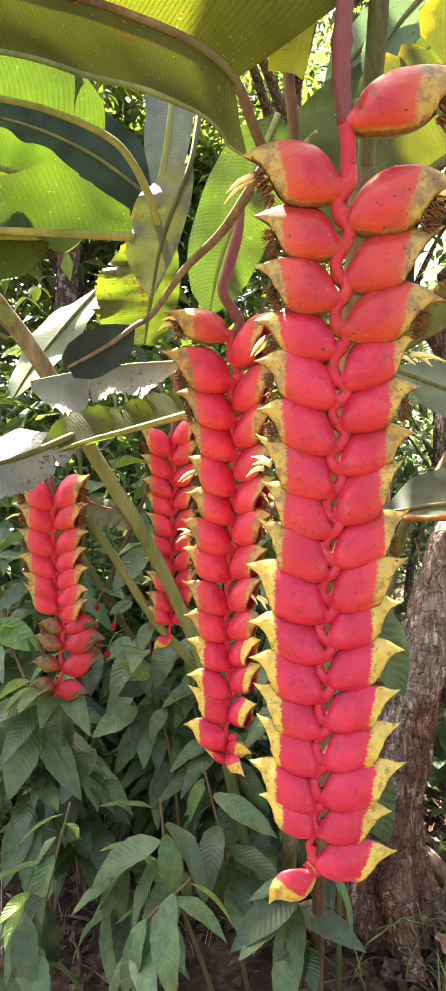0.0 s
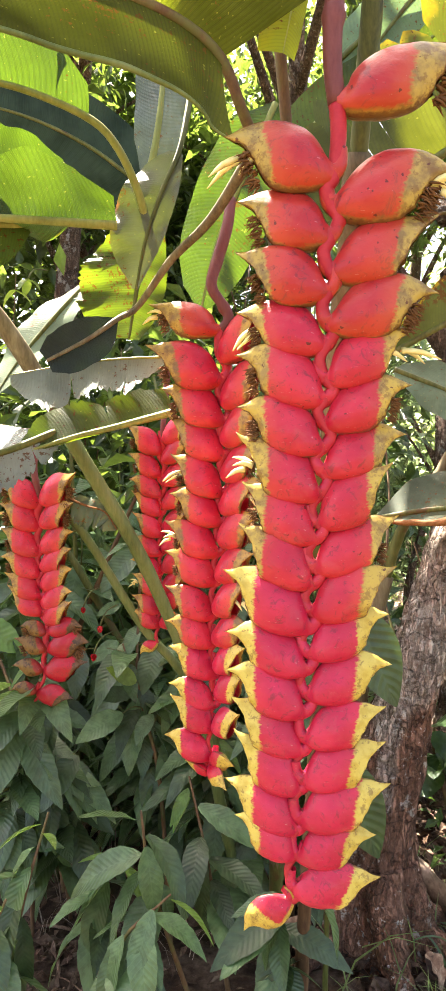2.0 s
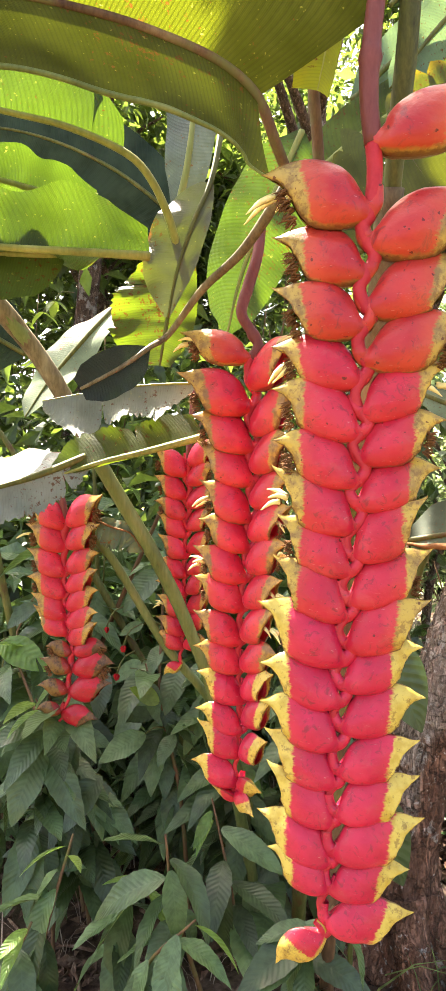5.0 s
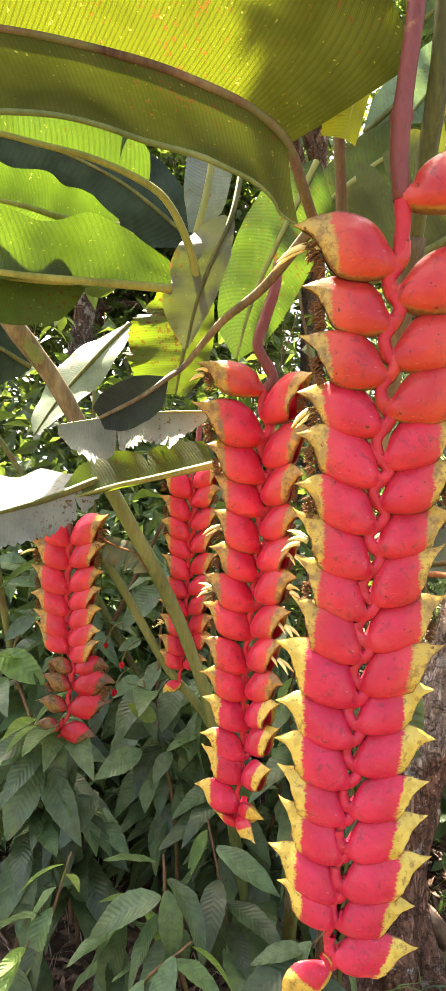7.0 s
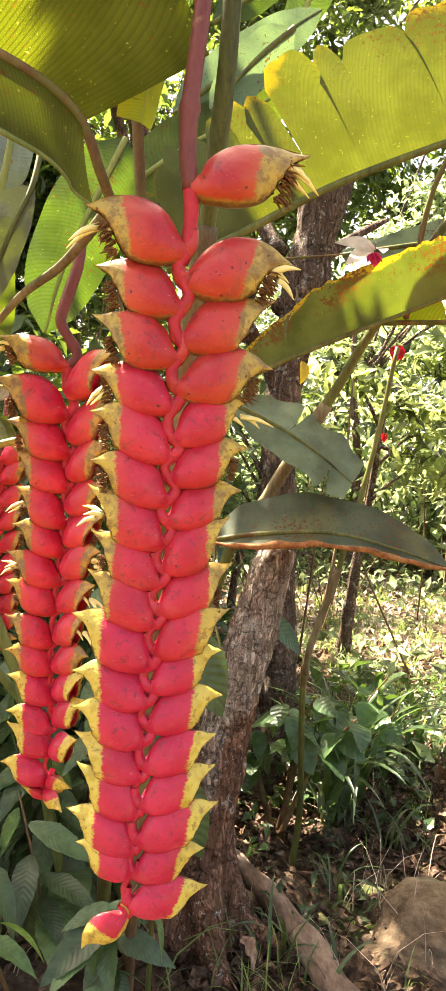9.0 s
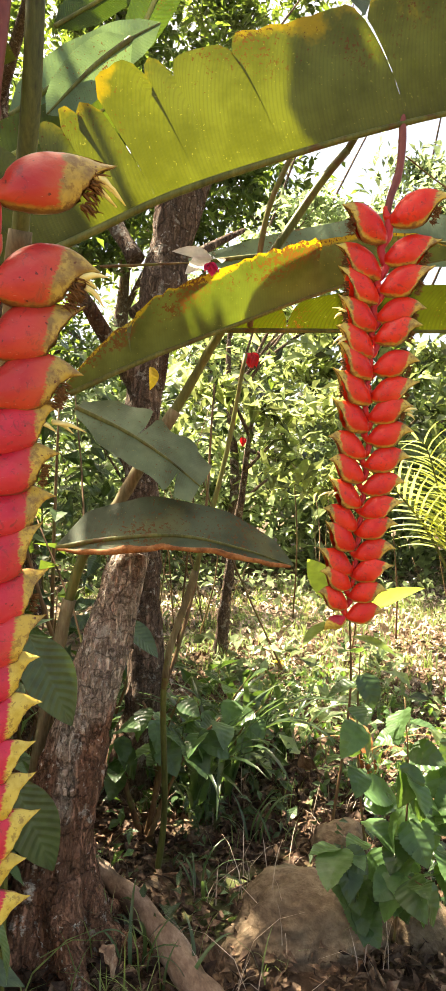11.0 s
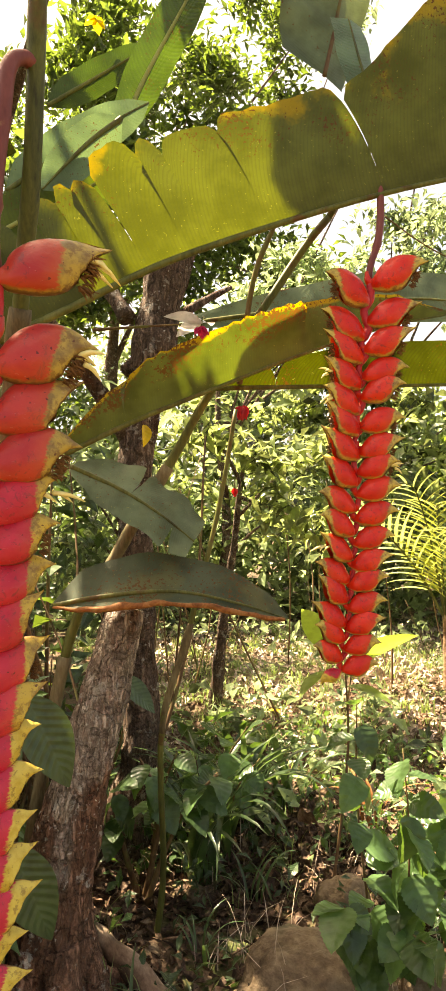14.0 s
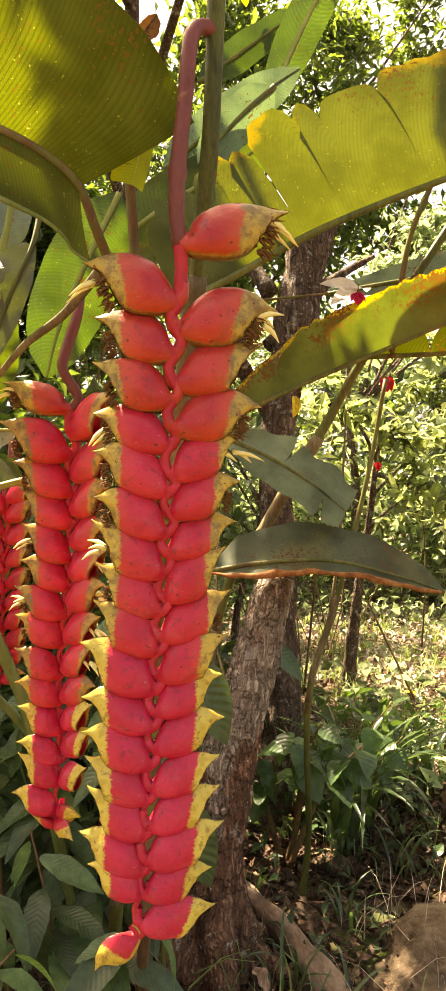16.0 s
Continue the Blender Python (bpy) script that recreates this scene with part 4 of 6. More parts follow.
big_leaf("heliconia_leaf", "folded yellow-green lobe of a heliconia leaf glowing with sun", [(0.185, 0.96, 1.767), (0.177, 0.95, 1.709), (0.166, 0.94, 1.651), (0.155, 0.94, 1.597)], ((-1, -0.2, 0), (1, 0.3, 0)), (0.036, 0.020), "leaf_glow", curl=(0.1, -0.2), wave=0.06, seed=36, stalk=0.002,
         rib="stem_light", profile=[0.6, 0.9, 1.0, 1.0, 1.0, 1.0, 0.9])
big_leaf("heliconia_leaf", "bright green heliconia leaf with a long yellowish stalk", [(-0.119, 1.050, 1.586), (-0.190, 1.020, 1.607), (-0.253, 0.990, 1.611), (-0.369, 0.950, 1.620), (-0.494, 0.900, 1.608)],
         ((0, -0.3, 0.95), (0, 0.9, 0.3)), (0.075, 0.02), "leaf_bright", rib="stem_light", petiole=((-0.042, 1.140, 1.438), (-0.059, 1.100, 1.508), (-0.085, 1.070, 1.559), (-0.119, 1.050, 1.586)), stalk=0.007, cuts=((0.12,), ()), seed=5, profile=LOBE)
big_leaf("heliconia_leaf", "glossy green heliconia leaf with a wavy edge", [(-0.080, 1.060, 1.436), (-0.182, 1.030, 1.434), (-0.281, 1.000, 1.432), (-0.402, 0.970, 1.437), (-0.525, 0.950, 1.428)],
         ((-0.1, 0.1, 1.0), (0, 1, 0.25)), (0.088, 0.10), "leaf_bright", rib="stem_light", cuts=((), ()), curl=(-0.25, 0), wave=0.2, seed=6, profile=[0.45, 0.98, 1.0, 1.0, 1.0, 0.95, 0.9, 0.7, 0.5, 0.1])
big_leaf("heliconia_leaf", "green heliconia leaf with a rolled margin", [(-0.180, 1.140, 1.560), (-0.257, 1.110, 1.558), (-0.320, 1.090, 1.569), (-0.419, 1.050, 1.575)], ((0, 0.2, 1.0), (0, 1, 0)), (0.058, 0.08),
         "leaf_bright", rib="stem_light", wave=0.12, seed=7, curl=(-0.3, 0), profile=[0.2, 0.7, 0.9, 1.0, 1.0, 1.0, 1.0, 1.0])
big_leaf("heliconia_leaf", "green heliconia leaf tip hanging down", [(-0.223, 1.100, 1.458), (-0.256, 1.080, 1.450), (-0.326, 1.060, 1.448), (-0.431, 1.020, 1.452)], ((0, 0, -1), (0, 1, 0.2)), (0.070, 0.05),
         "leaf_bright", rib="stem_light", seed=8, profile=[0.2, 0.85, 1.0, 1.0, 1.0, 1.0, 1.0])
big_leaf("heliconia_leaf", "pale grey-green upright heliconia leaf", [(-0.069, 1.270, 1.600), (-0.054, 1.270, 1.672), (-0.045, 1.280, 1.767), (-0.044, 1.320, 1.930)], ((-1, 0.2, 0), (1, 0.5, 0)), (0.05, 0.055),
         "leaf_slate", seed=9, curl=(0.1, 0.3), rib="stem_light", profile=[0.3, 0.8, 0.95, 1.0, 1.0, 1.0, 0.9])
big_leaf("heliconia_leaf", "drooping olive heart-shaped heliconia leaf", [(-0.000, 1.140, 1.577), (-0.025, 1.120, 1.506), (-0.048, 1.110, 1.428), (-0.060, 1.100, 1.356)], ((-1, -0.15, 0.1), (1, 0.3, 0)), (0.062, 0.028),
         "leaf_torn", petiole=((0.015, 1.200, 1.724), (0.011, 1.170, 1.655), (-0.000, 1.140, 1.577)), curl=(0.15, 0.3), wave=0.12, seed=10, stalk=0.006, profile=[0.25, 0.7, 0.95, 1.0, 1.0, 0.85, 0.5, 0.1])
big_leaf("heliconia_leaf", "torn yellow-green heliconia leaf with sun shining through", [(-0.045, 1.170, 1.480), (-0.062, 1.160, 1.414), (-0.072, 1.150, 1.350), (-0.079, 1.140, 1.291)], ((-1, 0.1, 0.15), (1, 0.3, 0.1)), (0.115, 0.05),
         "leaf_yellow", cuts=((0.30,), ()), curl=(-0.1, 0.2), wave=0.10, seed=34, ragged=(0.22, 0.1), stalk=0.005, profile=[0.4, 0.7, 0.92, 1.0, 0.95, 0.75, 0.35])
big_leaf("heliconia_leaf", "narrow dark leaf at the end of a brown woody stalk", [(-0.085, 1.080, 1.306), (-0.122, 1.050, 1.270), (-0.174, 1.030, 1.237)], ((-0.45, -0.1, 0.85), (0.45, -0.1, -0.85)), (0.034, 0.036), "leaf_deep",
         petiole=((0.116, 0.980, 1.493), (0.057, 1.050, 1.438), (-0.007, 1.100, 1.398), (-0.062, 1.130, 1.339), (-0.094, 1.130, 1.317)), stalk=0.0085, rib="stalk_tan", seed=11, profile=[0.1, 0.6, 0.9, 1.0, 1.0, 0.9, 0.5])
big_leaf("heliconia_leaf", "olive heliconia leaf with translucent green strips", [(-0.016, 1.220, 1.185), (-0.118, 1.200, 1.157), (-0.179, 1.190, 1.142), (-0.261, 1.180, 1.116)], ((-0.15, 0.45, 0.85), (0, 0.5, -0.9)), (0.085, 0.008), "leaf_yellow",
         cuts=((0.30, 0.42), ()), gaps=(0.02, 0.06), curl=(-0.1, 0), seed=12, ragged=(0.15, 0.0), rib="stem_light", profile=[0.7, 0.9, 0.8, 0.7, 0.85, 0.9, 0.7, 0.3])
big_leaf("heliconia_leaf", "shiny torn heliconia leaf, sun glare in its pale colour, with a frayed brown edge", [(-0.028, 1.190, 1.271), (-0.114, 1.180, 1.266), (-0.192, 1.160, 1.253), (-0.269, 1.140, 1.236)], ((-0.1, -0.30, -0.95), (0, 0.9, -0.3)), (0.095, 0.05), "leaf_glare",
         cuts=((0.25, 0.45, 0.62), ()), gaps=(0.02, 0.10), curl=(0.12, 0), wave=0.08, seed=35, ragged=(0.30, 0.1), rib="stem_light", stalk=0.0025, profile=[0.25, 0.55, 0.95, 0.75, 0.72, 0.85, 1.0, 1.05, 0.7, 0.15])
big_leaf("heliconia_leaf", "shiny heliconia leaf with hanging tatters, sun glare in its pale colour", [(-0.215, 1.200, 1.150), (-0.283, 1.160, 1.117), (-0.330, 1.120, 1.098), (-0.412, 1.060, 1.068)], ((0, 0.85, 0.5), (0.05, -0.15, -1)), (0.12, 0.075), "leaf_glare",
         cuts=((), (0.18, 0.35, 0.5)), curl=(0, 0.15), seed=13, ragged=(0, 0.3), profile=[0.4, 0.9, 1.0, 1.0, 1.0, 0.9])
big_leaf("heliconia_leaf", "ribbed grey-green heliconia leaf in shade", [(-0.230, 1.500, 1.494), (-0.287, 1.470, 1.421), (-0.358, 1.440, 1.323), (-0.396, 1.400, 1.241)], ((0.75, 0.1, 0.6), (-0.75, -0.1, -0.6)), (0.055, 0.06), "leaf_gray", seed=14)
big_leaf("heliconia_leaf", "bright green heliconia leaf lit from behind", [(0.157, 1.500, 1.849), (0.087, 1.500, 1.691), (0.033, 1.500, 1.558), (0.001, 1.500, 1.424)], ((-0.9, 0, 0.3), (0.9, 0.2, -0.3)), (0.085, 0.09), "leaf_bright", rib="stem_light", seed=15)
big_leaf("heliconia_leaf", "broad heliconia leaf with deep shade put into its colour", [(-0.157, 2.100, 1.893), (-0.397, 2.050, 2.063), (-0.667, 2.000, 2.152), (-0.984, 1.950, 2.146)], ((0.2, 0, 1), (-0.2, 0.2, -1)), (0.13, 0.14), "leaf_shaded", seed=16)
big_leaf("heliconia_leaf", "broad heliconia leaf with deep shade put into its colour", [(-0.530, 1.750, 1.442), (-0.640, 1.700, 1.496), (-0.806, 1.650, 1.516)], ((0.2, 0, 1), (-0.2, 0.2, -1)), (0.10, 0.11), "leaf_shaded", seed=17)
big_leaf("heliconia_leaf", "blue-green heliconia leaf behind the flower stalk", [(0.269, 1.600, 1.965), (0.401, 1.600, 2.088), (0.523, 1.620, 2.199), (0.630, 1.650, 2.296)], ((-0.5, 0, 0.8), (0.5, 0.1, -0.8)), (0.058, 0.058), "leaf_blue", seed=18)
big_leaf("heliconia_leaf", "yellow-green heliconia leaf glowing with sun", [(0.137, 1.580, 1.750), (0.273, 1.580, 1.869), (0.405, 1.600, 1.968), (0.567, 1.630, 2.101)], ((-0.4, 0, 0.9), (0.4, 0.1, -0.9)), (0.07, 0.08), "leaf_yellow", rib="stem_light", seed=19)
big_leaf("heliconia_leaf", "large olive heliconia leaf with torn strips and rust spots", [(0.245, 1.420, 1.554), (0.393, 1.400, 1.637), (0.585, 1.350, 1.741), (0.841, 1.280, 1.842), (1.056, 1.200, 1.908), (1.250, 1.120, 1.950), (1.520, 1.020, 2.002), (1.812, 0.920, 2.034)],
         ((-0.28, -0.15, 0.9), (-0.1, 0.6, 0.8)), (0.30, 0.12), "leaf_olive", gaps=(0.015, 0.05), lean=-0.12, cuts=((0.03, 0.06, 0.09, 0.115, 0.15, 0.175, 0.205, 0.26, 0.29, 0.37, 0.527, 0.70), ()), curl=(-0.08, 0), wave=0.03, seed=20, ragged=(0.06, 0), stalk=0.009, rib="stem_green",
         profile=[0.5, 0.88, 0.98, 0.95, 0.9, 0.92, 1.4, 1.5, 1.4, 0.8], n=130)
big_leaf("heliconia_leaf", "heliconia leaf with yellow and rust-brown edge", [(0.399, 1.550, 1.338), (0.564, 1.500, 1.421), (0.750, 1.450, 1.501), (0.928, 1.400, 1.576), (1.152, 1.350, 1.656), (1.308, 1.300, 1.691)],
         ((-0.25, -0.2, 0.9), (-0.2, 0.55, 0.85)), (0.145, 0.15), "leaf_rust", cuts=((0.16, 0.62), ()), seed=21, ragged=(0.15, 0), wave=0.1, profile=[0.25, 0.6, 0.95, 1.0, 1.0, 0.97, 0.9, 0.78, 0.55, 0.05])
big_leaf("heliconia_leaf", "olive heliconia leaf with a straight midrib", [(0.771, 1.620, 1.531), (1.073, 1.570, 1.547), (1.336, 1.500, 1.554), (1.628, 1.420, 1.562), (2.033, 1.350, 1.577)], ((0, -0.2, 0.95), (0, 0.9, 0.4)), (0.13, 0.1), "leaf_backlit", cuts=((0.15,), ()), seed=22, profile=[0.2, 0.6, 0.9, 1.0, 1.0, 0.9, 0.7, 0.4])
big_leaf("heliconia_leaf", "broad shiny grey-green heliconia leaf", [(0.736, 1.720, 1.727), (0.915, 1.720, 1.770), (1.163, 1.720, 1.825), (1.541, 1.720, 1.895), (1.787, 1.720, 1.897), (2.054, 1.720, 1.873)], ((-0.1, 0.35, 0.9), (0, -0.3, -0.9)), (0.115, 0.085), "leaf_gray", seed=23, wave=0.05, profile=[0.15, 0.45, 0.7, 0.9, 1.0, 1.0, 0.9, 0.6])
big_leaf("heliconia_leaf", "dull grey-green torn leaf beside the stump", [(0.420, 1.600, 1.314), (0.531, 1.560, 1.258), (0.620, 1.520, 1.196), (0.696, 1.500, 1.132)], ((0.55, 0.6, 0.55), (-0.45, -0.55, -0.6)), (0.105, 0.085), "leaf_gray", cuts=((0.45,), (0.82,)), gaps=(1.2, 1.6), seed=24, profile=[0.3, 0.8, 1.0, 0.9, 1.0, 0.75])
big_leaf("heliconia_leaf", "withered leaf with a curled brown edge", [(0.372, 1.550, 0.989), (0.487, 1.500, 1.011), (0.638, 1.460, 1.018), (0.782, 1.430, 0.986), (0.894, 1.400, 0.947)], ((0, 0.55, 0.6), (0.0, -0.5, -0.7)), (0.112, 0.05), "leaf_dry", curl=(0, -0.3), seed=25, ragged=(0, 0.3), wave=0.05, rim=0.008, rim_half=1, rim_material="dead_strap", rim_label="curled dry brown leaf edge")
big_leaf("heliconia_leaf", "blue-green oval leaf with pale ribs", [(0.534, 1.550, 2.173), (0.446, 1.550, 2.086), (0.345, 1.550, 1.959)], ((-0.6, 0, 0.75), (0.6, 0.2, -0.75)), (0.05, 0.055), "leaf_blue", seed=26)
big_leaf("heliconia_leaf", "bright green leaf standing upright in the sun", [(0.567, 1.750, 2.240), (0.654, 1.750, 2.449), (0.777, 1.750, 2.707), (0.888, 1.750, 2.975)], ((-0.9, 0, -0.3), (0.9, 0.2, 0.3)), (0.06, 0.06), "leaf_bright", rib="stem_light", seed=27)
big_leaf("heliconia_leaf", "wide grey-green leaf rising overhead", [(1.139, 1.600, 2.462), (1.174, 1.600, 2.603), (1.210, 1.580, 2.809), (1.245, 1.550, 3.044)], ((-1, 0, 0), (1, 0.4, 0)), (0.20, 0.12), "leaf_gray", seed=28, rib="stem_brown", profile=[0.7, 0.9, 1, 1, 1, 0.8])
big_leaf("heliconia_leaf", "dark green leaf under the trees", [(0.399, 1.900, 2.387), (0.542, 1.900, 2.508), (0.714, 1.900, 2.653)], ((-0.4, 0, 0.9), (0.4, 0, -0.9)), (0.05, 0.05), "leaf_bright", seed=29)

big_leaf("heliconia_leaf", "blue-grey folded strip of a torn heliconia leaf", [(1.164, 1.320, 2.006), (1.135, 1.330, 2.157), (1.103, 1.360, 2.323), (1.095, 1.400, 2.472)], ((-1, 0.2, 0), (1, 0.3, 0.1)), (0.055, 0.055), "leaf_blue", seed=33, profile=[0.2, 0.8, 1.0, 1.0, 0.9])

big_leaf("heliconia_leaf", "burnt orange-brown flap of a torn heliconia leaf", [(0.187, 0.93, 1.844), (0.163, 0.92, 1.8), (0.14, 0.92, 1.779), (0.111, 0.91, 1.762)], ((0.25, -0.3, -0.9), (-0.3, -0.2, 0.9)), (0.022, 0.012), "leaf_burnt", ragged=(0.3, 0.2), wave=0.15, seed=37, stalk=0.0015, rib="dried_brown")
big_leaf("dry_leaf", "shredded grey-brown dry leaf hanging beside a short flower", [(-0.258, 1.42, 1.035), (-0.217, 1.41, 1.02), (-0.18, 1.4, 1.009), (-0.155, 1.4, 0.974)], ((-0.2, -0.2, -0.95), (0.2, 0.3, 0.9)), (0.060, 0.02), "leaf_dry", cuts=((0.2, 0.35, 0.5, 0.65, 0.8), ()), gaps=(0.3, 0.6), ragged=(0.5, 0.2), wave=0.2, seed=38, stalk=0.003, rib="dried_brown", group="")

# ---- stems ----
stem("plant_stem", [(-0.478, 1.180, 1.546), (-0.374, 1.250, 1.403), (-0.334, 1.300, 1.343), (-0.284, 1.330, 1.256), (-0.227, 1.370, 1.132), (-0.129, 1.420, 0.951), (-0.058, 1.470, 0.777), (-0.013, 1.500, 0.625), (0.06, 1.56, 0.25), (0.10, 1.6, -0.03)],
     [0.013, 0.015, 0.015, 0.014, 0.013, 0.013, 0.014], "stem_fresh", "thick green leaning heliconia stem with brown sheath", n=48, sheaths=((0.02, 0.27),))
stem("plant_stem", [(-0.266, 1.450, 0.998), (-0.222, 1.460, 0.939), (-0.126, 1.500, 0.766), (-0.011, 1.550, 0.595), (0.08, 1.62, 0.25), (0.12, 1.65, -0.03)], [0.009, 0.010, 0.010, 0.011], "stem_fresh", "thin green leaning heliconia stem")
stem("plant_stem", [(0.259, 0.800, 1.966), (0.260, 0.860, 1.776), (0.258, 0.880, 1.643), (0.254, 0.910, 1.563), (0.240, 1.000, 1.337), (0.217, 1.150, 1.024), (0.172, 1.350, 0.651), (0.15, 1.55, -0.03)],
     [0.0125, 0.0125, 0.0125, 0.013, 0.014, 0.016], "stem_green", "upright green heliconia stem that carries the flower", n=40, sheaths=((0.24, 0.42), (0.6, 0.85)))
stem("plant_stem", [(0.148, 1.000, 1.692), (0.163, 1.030, 1.552), (0.184, 1.100, 1.295), (0.229, 1.200, 0.990), (0.20, 1.3, 0.2), (0.2, 1.32, -0.03)], [0.008, 0.009, 0.011, 0.014], "stem_brown", "brown heliconia leaf stalk", n=32)
stem("plant_stem", [(1.055, 1.450, 1.964), (0.986, 1.500, 1.865), (0.774, 1.580, 1.518), (0.695, 1.620, 1.365), (0.540, 1.680, 1.086), (0.435, 1.720, 0.882), (0.33, 1.75, 0.3), (0.30, 1.76, -0.03)], [0.010, 0.011, 0.013, 0.013, 0.014, 0.015], "stem_green", "thick olive heliconia stem leaning over", n=40, sheaths=((0.35, 0.52), (0.6, 0.85)))
stem("plant_stem", [(0.924, 1.500, 1.947), (0.868, 1.520, 1.790), (0.862, 1.600, 1.545)], [0.007, 0.007, 0.008], "stem_brown", "brown heliconia leaf stalk")
stem("plant_stem", [(0.913, 1.750, 1.506), (0.867, 1.780, 1.216), (0.777, 1.800, 0.860), (0.706, 1.820, 0.600), (0.72, 1.86, 0.2), (0.70, 1.88, -0.03)], [0.006, 0.008, 0.009, 0.010], "stem_green", "slim green upright plant stem", n=32, sheaths=((0.4, 0.6),))
stem("plant_stem", [(1.465, 1.350, 2.475), (1.287, 1.400, 2.320), (1.135, 1.420, 2.108), (1.055, 1.450, 1.964)], [0.007, 0.008, 0.009], "stem_green", "thin green arching leaf stalk")

# ---- trunks, rocks and log ----
stump = stem("tree_stump", [(0.570, 1.660, 0.966), (0.514, 1.660, 0.776), (0.467, 1.660, 0.598), (0.427, 1.660, 0.426), (0.394, 1.660, 0.256), (0.385, 1.66, -0.05)],
     [0.044, 0.058, 0.068, 0.081, 0.092, 0.135], "bark_stump", "leaning broken tree stump with flaking grey-brown bark", "stump", 170, 80, 0.16, 4, bark=0.22, inner="trunk")
old = stem("old_tree", [(1.075, 2.400, 2.603), (0.903, 2.400, 2.125), (0.838, 2.400, 1.804), (0.773, 2.400, 1.330), (0.785, 2.400, 0.823), (0.799, 2.400, 0.368), (0.70, 2.42, -0.05)],
     [0.09, 0.085, 0.075, 0.06, 0.06, 0.065, 0.11], "bark", "old twisted tree trunk with peeling bark", "tree", 120, 56, 0.25, 9, bark=0.18, inner="trunk")
for k, (dx, dy, ln) in enumerate(((0.9, -0.5, 0.30), (0.2, -1.0, 0.26), (-0.8, -0.5, 0.28), (1.0, 0.4, 0.26))):
    d = Vector((dx, dy, 0)).normalized()
    f = Vector((0.385, 1.66, 0))
    part("root", tube(bmesh.new(), local(stump, [f + d * 0.06 + Vector((0, 0, 0.20)), f + d * 0.11 + Vector((0, 0, 0.07)), f + d * ln * 0.7 + Vector((0, 0, 0.015)), f + d * ln + Vector((0, 0, -0.03))]),
                      [0.045, 0.042, 0.026, 0.010], 40, 24, 0.2, k, bark=0.16), "bark_stump", stump)
for k, (z, d) in enumerate(((1.5, (-0.5, -0.3, 0.5)), (1.75, (0.5, 0.2, 0.45)), (1.95, (-0.3, 0.4, 0.6)))):
    f = Vector((0.75, 2.4, z))
    part("limb", tube(bmesh.new(), local(old, [f, f + Vector(d) * 0.5 + Vector((0, 0, 0.05)), f + Vector(d)]), [0.035, 0.022, 0.010], 24, 12, 0.2, k, bark=0.15), "bark", old)
stem("fallen_log", [(0.50, 1.95, 0.06), (0.56, 1.82, 0.045), (0.612, 1.64, 0.035), (0.650, 1.42, 0.040), (0.68, 1.25, 0.035)], [0.026, 0.030, 0.034, 0.036, 0.034], "log_bark", "fallen grey-brown branch lying on the ground", "log", 60, 24, 0.35, 6, bark=0.2, inner="branch")
stem("twig", [(0.492, 1.700, 1.683), (0.611, 1.680, 1.697), (0.717, 1.660, 1.709)], [0.004, 0.0035, 0.002], "stem_brown", "thin bare brown twig crossing the trunk", "twig", inner="branch")
stem("twig", [(1.761, 2.200, 2.418), (1.978, 2.200, 2.321), (2.280, 2.200, 2.242)], [0.003, 0.003, 0.002], "stem_brown", "thin bare twig before the sky", "twig", inner="branch")


def rock(name, place, size, seed, label):
    bm = bmesh.new()
    bmesh.ops.create_icosphere(bm, subdivisions=5, radius=1)
    for v in bm.verts:
        d = v.co.normalized()
        k = 1 + 0.32 * noise.noise(d * 1.1 + Vector((seed, 0, 0))) + 0.16 * abs(noise.noise(d * 2.6 + Vector((0, seed, 0)))) + 0.05 * noise.noise(d * 8 + Vector((seed, 0, 0))) + 0.02 * noise.noise(d * 22)
        v.co = Vector((d.x * size[0], d.y * size[1], max(-0.2, d.z) * size[2])) * k
    ob = part(name, bm, "rock")
    ob.location = place
    return tagged(ob, label, "rock", "rocks")


rock("rock", (1.00, 1.52, 0.0), (0.215, 0.15, 0.115), 2.0, "large tan boulder half sunk in soil")
rock("rock", (1.25, 1.78, 0.0), (0.10, 0.09, 0.10), 5.0, "brown boulder behind a shrub")
rock("rock", (1.26, 1.40, 0.0), (0.09, 0.09, 0.075), 8.0, "brown stone beside a boulder")
rock("rock", (0.88, 2.02, 0.01), (0.045, 0.035, 0.032), 6.0, "small pale stone on soil")
rock("rock", (0.66, 1.80, 0.01), (0.04, 0.03, 0.028), 7.0, "small brown stone on soil")

# ---- bushes ----
LANCE = [leaf_mesh("leaf", "bush_leaf", 0.19, 0.066, 0.25, d, "lance", 14, 2, 0.03, 0.03) for d in (0.25, 0.45, 0.55, 0.12)]
YOUNG = [leaf_mesh("leaf", "bush_leaf_young", 0.12, 0.035, 0.3, 0.3, "lance", 8, 2)]
OVATE = [leaf_mesh("leaf", "serrated_leaf", 0.098, 0.074, 0.22, d, "ovate", 24, 3, 0.05, 0.02) for d in (0.15, 0.3, 0.45)]


